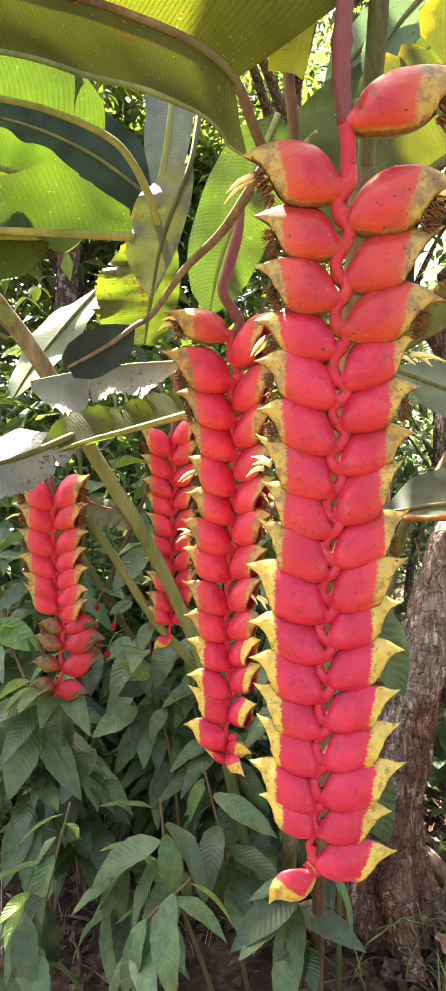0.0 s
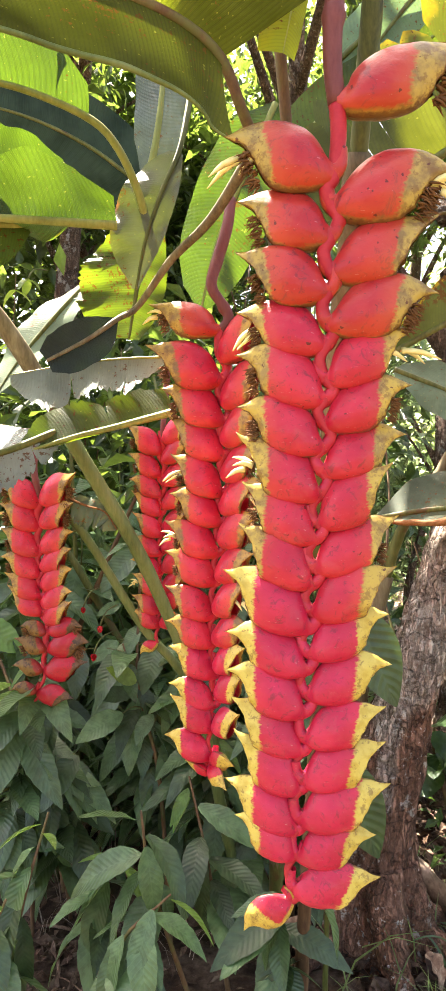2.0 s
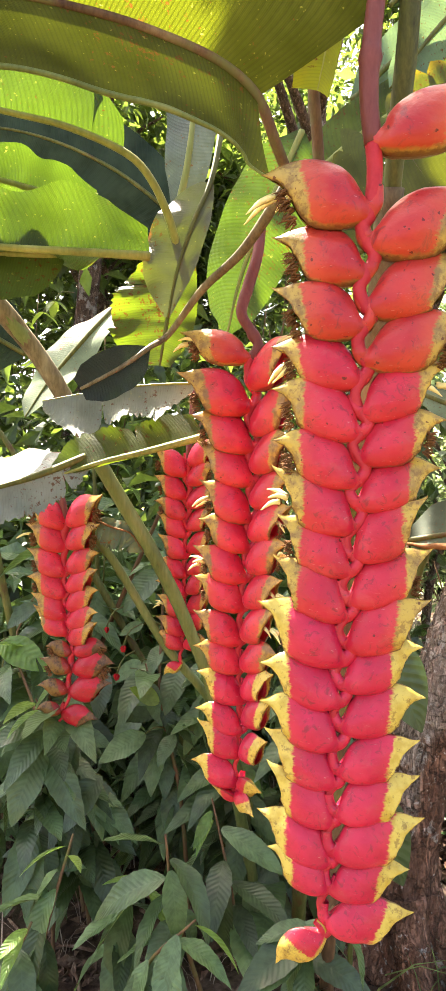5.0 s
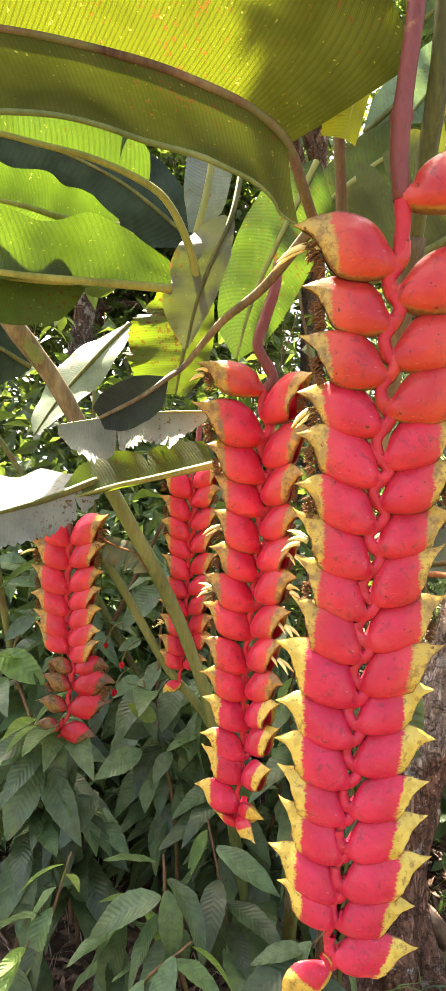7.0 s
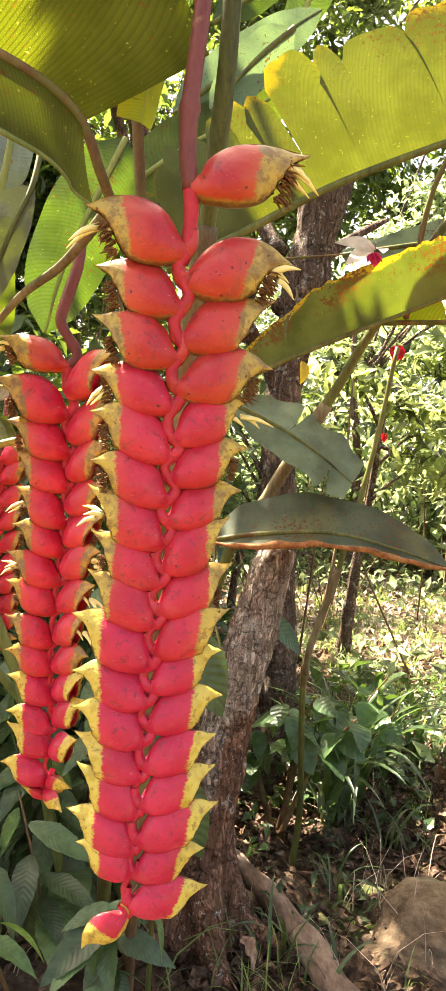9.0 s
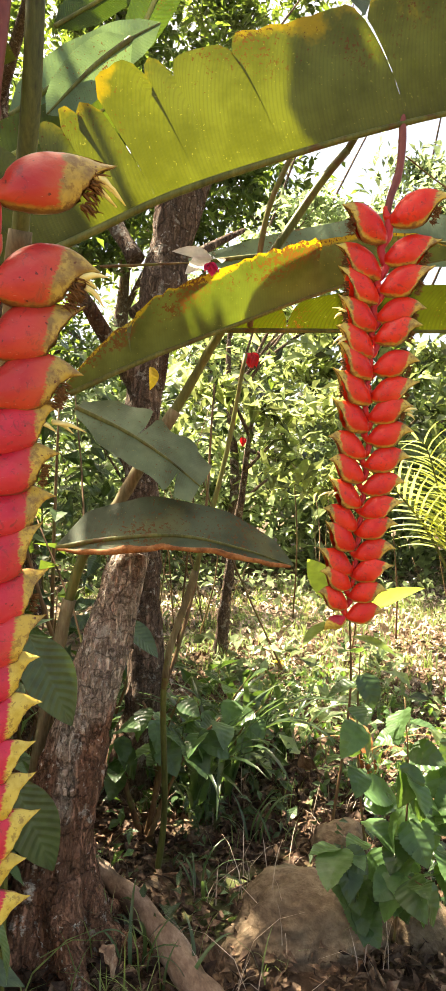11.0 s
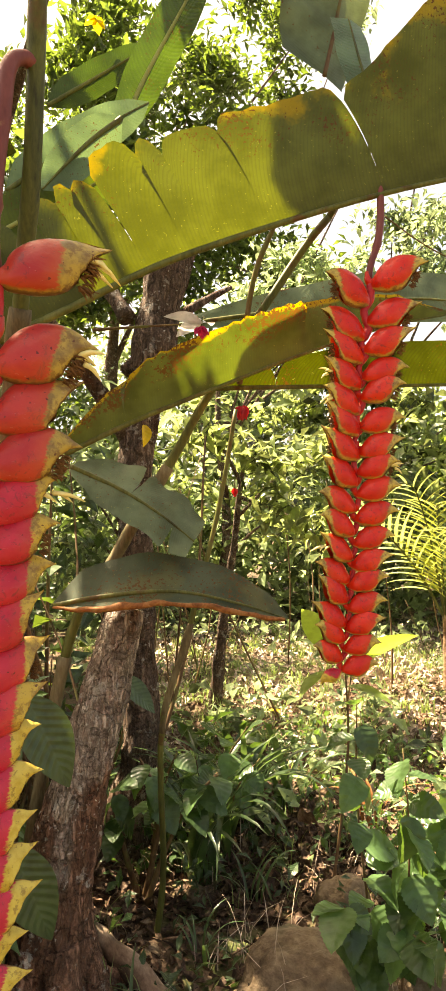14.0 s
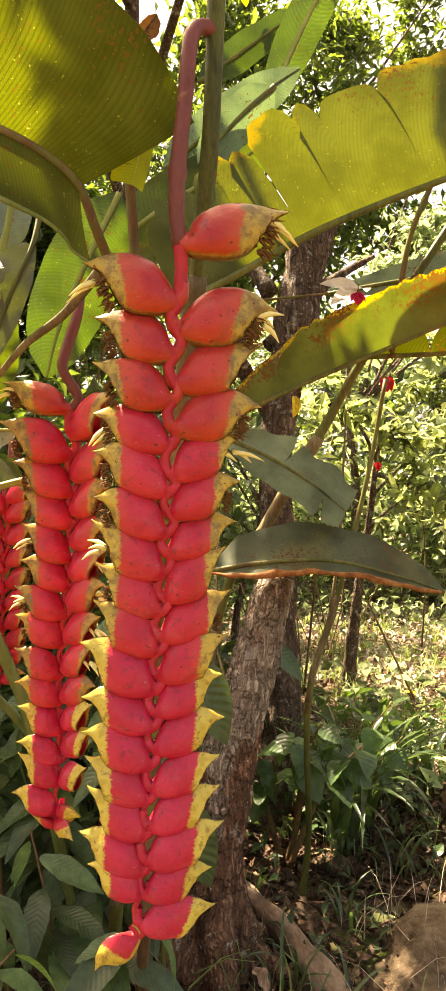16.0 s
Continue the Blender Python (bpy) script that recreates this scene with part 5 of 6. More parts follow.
def bush(name, label, feet, tops, leaf_pool, leaf_count, size, seed, stem_material="stem_green", droop=(-75, 10), stem_r=0.006, start=0.35, group="bushes", young=None, roll=30, face=None):
    """Arching stems with leaves set round their upper parts."""
    root = thing(name, feet[0], label, "bush", group)
    rng = random.Random(seed)
    for f, t in zip(feet, tops):
        f, t = Vector(f), Vector(t)
        mid = f.lerp(t, 0.55) + Vector((rng.uniform(-0.05, 0.05), rng.uniform(-0.05, 0.05), 0.06))
        pts = [p - root.location for p in (f, mid, t)]
        part("stem", tube(bmesh.new(), pts, [stem_r, stem_r * 0.75, stem_r * 0.35], 14, 6), stem_material, root)
        line = spline(pts, 30)
        n = max(3, int(leaf_count * rng.uniform(0.85, 1.15)))
        heading = rng.uniform(0, 360)
        for i in range(n):
            a = start + (1 - start) * (i + rng.random() * 0.6) / n
            p = lerp_list(line, min(1, a))
            heading = heading + 137.5 if face is None else face + rng.uniform(-85, 85)
            pool = young if young and i >= n - 2 and rng.random() < 0.6 else leaf_pool
            off = Vector((math.cos(radians(heading)), math.sin(radians(heading)), 0)) * 0.008
            place_leaf("leaf", pool[rng.randrange(len(pool))], root, p + off, heading + rng.uniform(-20, 20), rng.uniform(*droop) + 25 * (a > 0.93), rng.uniform(-roll, roll), size * rng.uniform(0.7, 1.15))
    return root


_q = random.Random(78)
feet = [(-0.50 + 0.09 * i + _q.uniform(-0.04, 0.04), 1.70 + _q.uniform(-0.1, 0.15), -0.02) for i in range(9)]
tops = [(f[0] + _q.uniform(-0.18, 0.16), f[1] + _q.uniform(-0.22, -0.02), 0.63 + _q.uniform(-0.12, 0.12)) for f in feet]
bush("leafy_bush", "dense bush of long drooping dark green toothed leaves", feet, tops, LANCE, 28, 0.86, 41, "stem_brown", young=YOUNG, face=-95, droop=(-60, 12))
_r = random.Random(77)
[_r.random() for _ in range(35)]
feet = [(-0.40 + 0.10 * i + _r.uniform(-0.04, 0.04), 1.34 + _r.uniform(-0.06, 0.1), -0.02) for i in range(7)]
tops = [(f[0] + _r.uniform(-0.12, 0.12), f[1] + _r.uniform(-0.16, 0.04), 0.36 + _r.uniform(-0.08, 0.12)) for f in feet]
bush("leafy_bush", "low dense bush of long drooping dark green leaves", feet, tops, LANCE, 11, 0.8, 42, "stem_brown", young=YOUNG, face=-95, droop=(-60, 8), start=0.55)
feet = [(-0.75 + 0.12 * i, 1.95 + _r.uniform(-0.15, 0.15), -0.02) for i in range(9)]
tops = [(f[0] + _r.uniform(-0.15, 0.15), f[1] + _r.uniform(-0.15, 0.1), 0.84 + _r.uniform(-0.15, 0.18)) for f in feet]
bush("leafy_bush", "tall dark green leafy bush in the shade behind the flowers", feet, tops, LANCE, 16, 1.0, 43, face=-95, droop=(-60, 15))
# two leafy shoots that rise between the flowers
BROAD = leaf_mesh("leaf", "bush_leaf", 0.16, 0.072, 0.2, 0.2, "lance", 14, 2, 0.02, 0.03)
PALELEAF = leaf_mesh("leaf", "bush_leaf_young", 0.16, 0.076, 0.2, 0.2, "lance", 14, 2, 0.02, 0.02)
LIMELEAF = leaf_mesh("leaf", "lime_leaf", 0.16, 0.085, 0.2, 0.15, "lance", 10, 2)


def shoot(place, label, line, leaves):
    """An upright stem with leaves on short stalks."""
    root = thing("leafy_shoot", place, label, "shrub", "bushes")
    pts = [Vector(p) for p in line]
    part("stem", tube(bmesh.new(), local(root, pts), [0.005, 0.005, 0.004, 0.0025], 20, 6), "stem_brown", root)
    fine = spline(pts, 40)
    for mesh, foot, tip, roll in leaves:
        foot = Vector(foot)
        near = min(fine, key=lambda p: (p - foot).length + max(0.0, p.z - foot.z))
        part("leaf_stalk", tube(bmesh.new(), local(root, [near, near.lerp(foot, 0.5) + Vector((0, 0, 0.008)), foot]), [0.0022, 0.0018, 0.0014], 8, 5), "stem_green", root)
        leaf_between("leaf", mesh, 0.16, root, foot, tip, roll)


shoot((-0.08, 1.62, 0.0), "upright shoot with broad dark leaves and one lime leaf", [(-0.08, 1.62, -0.02), (-0.107, 1.620, 0.381), (-0.159, 1.640, 0.597), (-0.168, 1.700, 0.762), (-0.167, 1.730, 0.912)], [
    (BROAD, (-0.174, 1.720, 0.904), (-0.258, 1.640, 0.819), -35),
    (BROAD, (-0.172, 1.700, 0.722), (-0.186, 1.630, 0.672), 0),
    (BROAD, (-0.117, 1.680, 0.686), (-0.145, 1.580, 0.599), -10),
    (BROAD, (-0.214, 1.700, 0.774), (-0.264, 1.660, 0.757), -50),
    (BROAD, (-0.216, 1.680, 0.689), (-0.264, 1.620, 0.657), -40),
    (BROAD, (-0.300, 1.660, 0.674), (-0.298, 1.580, 0.579), 0),
    (BROAD, (-0.167, 1.600, 0.588), (-0.237, 1.540, 0.603), -45),
    (BROAD, (-0.184, 1.580, 0.550), (-0.273, 1.500, 0.520), -40),
    (BROAD, (-0.121, 1.600, 0.543), (-0.150, 1.530, 0.503), -10),
    (LIMELEAF, (-0.155, 1.590, 0.617), (-0.213, 1.560, 0.662), -60),
])
shoot((-0.40, 1.60, 0.0), "upright shoot with broad dark leaves and one pale leaf", [(-0.40, 1.60, -0.02), (-0.396, 1.580, 0.431), (-0.445, 1.600, 0.588), (-0.533, 1.700, 0.716), (-0.503, 1.750, 0.828)], [
    (PALELEAF, (-0.568, 1.700, 0.724), (-0.429, 1.640, 0.678), 45),
    (BROAD, (-0.493, 1.740, 0.813), (-0.553, 1.680, 0.764), -40),
    (BROAD, (-0.392, 1.500, 0.554), (-0.436, 1.400, 0.413), -20),
    (BROAD, (-0.329, 1.520, 0.564), (-0.341, 1.430, 0.463), 0),
    (BROAD, (-0.405, 1.530, 0.583), (-0.465, 1.460, 0.551), -40),
    (BROAD, (-0.264, 1.500, 0.486), (-0.328, 1.410, 0.409), -20),
])
bush("serrated_shrub", "young shrub with fresh green toothed leaves beside a boulder", [(1.14, 1.42, 0), (1.17, 1.38, 0), (1.20, 1.44, 0), (1.24, 1.38, 0), (1.12, 1.40, 0), (1.26, 1.46, 0), (1.28, 1.50, 0)],
     [(1.040, 1.340, 0.770), (1.150, 1.320, 0.640), (1.380, 1.370, 0.640), (1.310, 1.270, 0.480), (0.930, 1.230, 0.370), (1.100, 1.180, 0.280), (1.480, 1.430, 0.560)], OVATE, 16, 1.0, 51, "stem_brown", (-62, 22), 0.004, face=-110, start=0.25, roll=42)
bush("serrated_shrub", "small shrub with fresh green toothed leaves on a thick brown stem", [(0.72, 2.08, 0), (0.73, 2.07, 0), (0.71, 2.09, 0), (0.72, 2.06, 0)],
     [(0.688, 2.000, 0.471), (0.807, 2.000, 0.472), (0.615, 2.020, 0.401), (0.933, 1.980, 0.401)], OVATE, 8, 1.05, 52, "stem_brown", (-60, 5), 0.011, face=-110, start=0.6)

bush("serrated_shrub", "low shrub with toothed leaves among strap-leaved plants", [(0.98, 2.20, 0), (1.00, 2.18, 0), (0.96, 2.22, 0), (1.02, 2.24, 0)],
     [(0.90, 2.10, 0.42), (1.08, 2.08, 0.50), (0.99, 2.12, 0.34), (1.16, 2.16, 0.36)], OVATE, 6, 1.0, 53, "stem_brown", (-50, 25), 0.005, face=-110, start=0.55, roll=40)

# broad dark leaves beside the stump
broad = leaf_mesh("leaf", "broad_leaf", 0.20, 0.10, 0.2, 0.12, "lance", 14, 3)
plant = thing("broad_leaf_plant", (0.25, 1.42, 0.0), "plant with broad dark green leaves beside the stump", "plant")
part("stem", tube(bmesh.new(), [(0, 0, -0.02), (0.01, 0, 0.35), (0.02, 0, 0.66)], [0.006, 0.005, 0.003], 14, 6), "stem_green", plant)
leaf_between("leaf", broad, 0.20, plant, (0.302, 1.420, 0.822), (0.395, 1.380, 0.632), 55)
leaf_between("leaf", broad, 0.20, plant, (0.273, 1.400, 0.536), (0.354, 1.360, 0.345), 60)
leaf_between("leaf", broad, 0.20, plant, (0.293, 1.440, 0.717), (0.187, 1.400, 0.613), -40)
leaf_between("leaf", broad, 0.20, plant, (0.569, 1.750, 0.776), (0.664, 1.700, 0.686), 30)


def strap_clump(name, label, place, count, length, width, seed, material="strap_leaf"):
    root = thing(name, place, label, "plant", "strap-leaved plants")
    rng = random.Random(seed)
    pool = [strap_mesh("leaf", material, length, width, a) for a in (1.2, 1.8, 2.4)]
    for _ in range(count):
        ob = place_leaf("leaf", pool[rng.randrange(3)], root, (rng.uniform(-0.04, 0.04), rng.uniform(-0.04, 0.04), -0.01), rng.uniform(0, 360), rng.uniform(-12, 8), rng.uniform(-10, 10), rng.uniform(0.6, 1.1))
    return root


for k, (x, y, c, ln) in enumerate(((1.04, 2.25, 20, 0.62), (1.22, 2.42, 16, 0.66), (0.92, 2.12, 15, 0.56), (1.45, 2.5, 12, 0.5), (0.80, 1.72, 7, 0.22), (0.55, 1.52, 7, 0.24), (0.62, 1.40, 6, 0.2), (1.05, 1.9, 8, 0.25))):
    strap_clump("strap_plant", "clump of arching narrow green leaves", (x, y, 0), c, ln, 0.028 if ln > 0.3 else 0.010, 90 + k)


lime = leaf_mesh("leaf", "lime_leaf", 0.20, 0.06, 0.3, 0.25, "lance", 10, 2)
plant = thing("sapling", (1.32, 1.95, 0.0), "slender sapling with lime green leaves in sun", "sapling")
part("stem", tube(bmesh.new(), local(plant, [(1.32, 1.95, -0.02), (1.387, 1.950, 0.412), (1.383, 1.950, 0.707)]), [0.006, 0.005, 0.003], 14, 6), "stem_brown", plant)
leaf_between("leaf", lime, 0.20, plant, (1.350, 1.950, 0.735), (1.165, 1.900, 0.955), 55)
leaf_between("leaf", lime, 0.20, plant, (1.410, 1.950, 0.700), (1.590, 1.850, 0.850), -55)
leaf_between("leaf", lime, 0.20, plant, (1.395, 1.950, 0.685), (1.094, 1.800, 0.737), 20)
leaf_between("leaf", lime, 0.20, plant, (1.393, 1.950, 0.632), (1.478, 1.800, 0.633), 10)

# ---- young palm ----
def palm(place, seed):
    root = thing("young_palm", place, "young coconut palm with yellow-green feathered fronds in sun", "palm")
    rng = random.Random(seed)
    part("trunk", tube(bmesh.new(), [(0, 0, -0.05), (0.01, 0, 0.3), (0, 0, 0.6)], [0.038, 0.030, 0.020], 16, 10, 0.2, 3), "litter_brown", root)
    leaflet = leaf_mesh("leaflet", "palm_leaf", 0.46, 0.032, 0.3, 0.35, "strap", 6, 1)
    for head, rise, ln, twist in ((158, 50, 1.15, 55), (166, 76, 1.2, 40), (-24, 72, 1.3, 45), (-15, 55, 1.3, 60), (245, 66, 0.85, 10), (70, 80, 1.0, 10)):
        h = Vector((math.cos(radians(head)), math.sin(radians(head)), 0))
        p0 = Vector((0, 0, 0.5))
        pts = [p0, p0 + h * ln * 0.3 * math.cos(radians(rise)) + Vector((0, 0, ln * 0.45 * math.sin(radians(rise)))),
               p0 + h * ln * 0.7 * math.cos(radians(rise)) + Vector((0, 0, ln * 0.8 * math.sin(radians(rise)))), p0 + h * ln * 1.1 * math.cos(radians(rise)) + Vector((0, 0, ln * 0.85 * math.sin(radians(rise))))]
        fr = part("frond", tube(bmesh.new(), pts, [0.012, 0.008, 0.003], 20, 6), "stem_green", root)
        line = spline(pts, 40)
        flat = Vector((-h.y, h.x, 0))
        for i in range(8, 40, 2):
            t = (line[i] - line[i - 1]).normalized()
            side = flat * math.cos(radians(twist)) + t.cross(flat) * math.sin(radians(twist))
            for s in (-1, 1):
                size = 0.44 * (1.0 - 0.6 * abs(i - 20) / 25)
                d = (t * 0.75 + side * s * 0.65 + Vector((0, 0, -0.12 + rng.uniform(-0.06, 0.06)))).normalized() * size
                leaf_between("leaflet", leaflet, 0.46, fr, line[i], line[i] + d, s * 25)
    return root


palm((3.45, 3.95, 0.0), 3)

# ---- distance ----
def tree(name, label, foot, top, radius, crown, counts, leaf_size, material, seed, limbs=6, ends=()):
    """A tapering trunk with limbs and a crown of many small leaves in clumps."""
    root = thing(name, foot, label, "tree", "background trees")
    rng = random.Random(seed)
    f, t = Vector((0, 0, -0.1)), Vector(top) - Vector(foot)
    line = [f, f.lerp(t, 0.4) + Vector((rng.uniform(-0.15, 0.15), rng.uniform(-0.1, 0.1), 0)), f.lerp(t, 0.75), t]
    bm = tube(bmesh.new(), line, [radius * 1.5, radius, radius * 0.7, radius * 0.4], 24, 12, 0.35, seed)
    centres, spreads, numbers = [], [], []
    for k in range(len(ends) or limbs):
        a = rng.uniform(0, 2 * math.pi)
        s = lerp_list(line, rng.uniform(0.55, 1.0))
        e = Vector(ends[k]) - Vector(foot) if ends else s + Vector((math.cos(a) * crown[0] * rng.uniform(0.4, 1), math.sin(a) * crown[1] * rng.uniform(0.4, 1), crown[2] * rng.uniform(-0.3, 0.8)))
        tube(bm, [s, s.lerp(e, 0.5) + Vector((0, 0, 0.12 * crown[2])), e], [radius * 0.4, radius * 0.22, radius * 0.08], 8, 6)
        for q in range(4):
            c = s.lerp(e, (0.91 + 0.04 * q) if ends else (0.45 + 0.2 * q)) + Vector([rng.gauss(0, 0.18) * crown[i] for i in range(3)])
            centres.append(c)
            spreads.append([0.17 * v * rng.uniform(0.6, 1.3) for v in crown])
            numbers.append(int(counts / (len(ends) or limbs) / 4 * rng.uniform(0.5, 1.5)))
    part("trunk", bm, "bark", root)
    ob = leaf_cloud("crown", centres, spreads, numbers, leaf_size, material, seed)
    ob.parent = root
    return root


# added tree: its crown hangs above the view only to shade the bushes
tree("tree", "tree added with a dense out-of-view crown to shade the bushes", (-1.3, 4.2, 0), (-0.7, 3.3, 3.2), 0.08, (1.0, 0.65, 0.5), 3000, (0.08, 0.18), "shade_tone_leaf", 30,
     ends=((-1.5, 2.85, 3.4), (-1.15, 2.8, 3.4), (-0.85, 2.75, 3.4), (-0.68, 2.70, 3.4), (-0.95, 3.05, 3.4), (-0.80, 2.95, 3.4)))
tree("tree", "tree with a dark leafy crown behind the heliconias", (-1.1, 4.4, 0), (-1.0, 4.4, 3.4), 0.07, (1.3, 1.0, 1.5), 6500, (0.06, 0.16), "shade_tone_leaf", 1, 9)
tree("tree", "tree with a dark leafy crown behind the heliconias", (-0.5, 4.9, 0), (-0.5, 4.9, 3.4), 0.07, (1.0, 0.8, 1.4), 6500, (0.06, 0.16), "shade_tone_leaf", 2, 10)
tree("tree", "tree with hanging leafy branches beyond the stump", (0.75, 6.2, 0), (0.75, 6.2, 2.6), 0.07, (0.9, 0.7, 1.0), 3600, (0.05, 0.13), "shade_tone_leaf", 3, 10)
tree("tree", "sunlit tree at the edge of the clearing", (5.5, 14.5, 0), (5.5, 14.5, 4.6), 0.18, (3.0, 2.0, 2.2), 7000, (0.16, 0.36), "sunlit_tone_leaf", 4, 9)
tree("tree", "sunlit tree at the edge of the clearing", (10.5, 12.0, 0), (10.5, 12.0, 2.6), 0.14, (3.2, 2.0, 1.4), 6000, (0.14, 0.30), "sunlit_tone_leaf", 5, 9)
tree("tree", "sunlit small tree with yellow-green leaves", (1.9, 8.2, 0), (2.0, 8.2, 1.5), 0.04, (0.9, 0.6, 0.6), 3200, (0.05, 0.14), "sunlit_tone_leaf", 6, 8)
tree("tree", "sunlit small tree with yellow-green leaves", (5.0, 8.6, 0), (5.0, 8.6, 1.5), 0.05, (1.1, 0.8, 0.7), 3500, (0.07, 0.16), "sunlit_tone_leaf", 7, 8)
tree("tree", "sunlit small tree with yellow-green leaves", (7.0, 7.8, 0), (7.0, 7.8, 1.4), 0.05, (1.2, 0.8, 0.7), 3500, (0.07, 0.16), "sunlit_tone_leaf", 17, 8)
tree("tree", "sunlit small tree with dangling yellow-green leaves", (0.95, 3.6, 0), (1.0, 3.5, 1.4), 0.025, (0.5, 0.5, 0.5), 1000, (0.05, 0.12), "sunlit_tone_leaf", 18, 8)
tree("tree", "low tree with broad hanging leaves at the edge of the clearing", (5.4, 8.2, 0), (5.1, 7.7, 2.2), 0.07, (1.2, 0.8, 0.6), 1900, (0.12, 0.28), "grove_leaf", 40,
     ends=((3.9, 7.0, 2.6), (4.4, 7.1, 2.1), (5.4, 6.9, 2.7), (6.0, 6.7, 2.1), (4.9, 7.2, 3.1), (4.2, 7.6, 3.3), (6.6, 6.8, 2.9)))
tree("tree", "small gnarled tree with yellow-green leaves and a crooked limb", (1.75, 4.2, 0), (1.80, 3.8, 1.5), 0.035, (0.5, 0.5, 0.3), 480, (0.08, 0.17), "grove_leaf", 41,
     ends=((1.45, 3.5, 1.75), (1.70, 3.4, 1.60), (2.20, 3.5, 1.10), (1.95, 3.5, 1.25), (2.3, 3.7, 1.7)))
tree("tree", "dark tree that closes the garden behind the heliconias", (-3.5, 5.0, 0), (-3.4, 5.0, 3.6), 0.12, (2.0, 1.4, 2.2), 7000, (0.09, 0.2), "shade_tone_leaf", 8, 9)
# added tree: unseen crown clumps block the sun from leaves, flower and boulder
tree("tree", "tall tree added with an out-of-view crown to shade the heliconias", (0.45, 5.2, 0), (0.3, 3.7, 4.3), 0.09, (0.32, 0.32, 0.3), 4000, (0.08, 0.16), "shade_tone_leaf", 9,
     ends=((-0.40, 1.80, 3.9), (-0.54, 2.06, 3.9), (-0.12, 3.13, 3.9), (-0.22, 3.10, 3.9), (-0.32, 3.57, 3.9), (-0.32, 2.60, 3.9), (-0.18, 2.56, 3.9), (0.40, 2.06, 3.9), (0.56, 2.0, 3.9), (0.72, 1.94, 3.9)))
tree("tree", "tree with dark twigs and leaves before a white sky", (2.6, 13.0, 0), (3.0, 12.4, 6.6), 0.18, (2.5, 1.9, 2.2), 13000, (0.13, 0.33), "shade_tone_leaf", 19,
     ends=((1.914, 11.600, 9.676), (3.249, 12.000, 10.574), (2.516, 11.400, 7.785), (4.088, 11.600, 8.833), (4.918, 12.400, 11.077), (5.244, 12.000, 7.414), (3.806, 11.600, 5.924), (1.865, 11.400, 5.577), (6.912, 12.600, 11.778), (6.289, 12.200, 6.228)))
tree("tree", "slender tree with sparse leaves before a white sky", (3.05, 7.5, 0), (3.05, 7.4, 3.1), 0.06, (0.9, 0.8, 0.6), 3000, (0.08, 0.18), "sunlit_tone_leaf", 20,
     ends=((3.97, 7.02, 4.43), (3.41, 6.75, 3.74), (4.95, 7.29, 4.51), (6.41, 7.56, 5.28), (5.74, 7.29, 7.26), (4.67, 7.02, 7.47), (6.62, 7.56, 4.76), (3.89, 6.75, 3.42)))
tree("tree", "tree with a dark leafy crown behind the flower stalk", (0.2, 8.2, 0), (0.2, 7.8, 4.4), 0.07, (1.15, 0.8, 0.8), 2600, (0.06, 0.16), "shade_tone_leaf", 45,
     ends=((0.09, 7.5, 5.44), (0.51, 7.5, 5.64), (0.30, 7.5, 5.03), (-0.66, 7.5, 5.26), (1.0, 7.5, 5.6), (0.68, 7.5, 4.95), (-0.12, 7.5, 4.75)))
tree("tree", "far tree with thin leafy twigs before a white sky", (7.2, 10.4, 0), (7.4, 10.0, 5.0), 0.10, (1.9, 1.3, 1.0), 1500, (0.12, 0.28), "sunlit_tone_leaf", 44,
     ends=((6.76, 9.0, 6.15), (7.56, 9.0, 6.6), (8.4, 9.2, 6.5), (7.8, 9.0, 5.6), (8.7, 9.3, 5.4), (8.0, 9.6, 8.6)))


def thicket(name, label, count, area, heights, radius, material, seed):
    """Many thin leaning stems that nobody could count."""
    rng = random.Random(seed)
    bm = bmesh.new()
    for _ in range(count):
        f = Vector((rng.uniform(*area[0]), rng.uniform(*area[1]), -0.02))
        h = rng.uniform(*heights)
        t = f + Vector((rng.gauss(0, 0.25) * h, rng.gauss(0, 0.2) * h, h))
        m = f.lerp(t, 0.5) + Vector((rng.gauss(0, 0.06), rng.gauss(0, 0.06), 0))
        r = radius * rng.uniform(0.4, 1.3)
        tube(bm, [f, m, t], [r, r * 0.8, r * 0.4], 8, 5)
    return tagged(part(name, bm, material), label, "thicket", "", "stuff")


thicket("thicket", "tangle of thin brown stems below the trees", 80, ((-1.9, 0.7), (2.1, 3.6)), (0.7, 2.2), 0.008, "stem_brown", 71)
thicket("thicket", "thin green stems of the heliconia clump", 12, ((-0.7, 0.15), (1.7, 2.4)), (0.9, 1.9), 0.010, "stem_green", 72)
thicket("thicket", "tangle of thin twigs at the edge of the clearing", 26, ((1.0, 3.8), (3.6, 6.0)), (0.6, 2.0), 0.007, "stem_brown", 73)

# undergrowth and litter
_r = random.Random(5)


def spots(count, xs, ys, zs):
    return [(_r.uniform(*xs), _r.uniform(*ys), _r.uniform(*zs)) for _ in range(count)]


leaf_cloud("far_woods", spots(160, (-5.6, -0.4), (5.0, 6.8), (0.2, 4.6)), [(0.45, 0.4, 0.45)] * 160, [110] * 160, (0.10, 0.26), "shade_tone_leaf", 10, 0.7, "dark woods that close the garden", "woods")
leaf_cloud("undergrowth", spots(150, (-2.4, 0.16), (2.3, 3.6), (0.15, 1.5)), [(0.20, 0.2, 0.2)] * 150, [88] * 150, (0.05, 0.16), "shade_tone_leaf", 11, 0.6, "dark green undergrowth below the trees", "undergrowth")
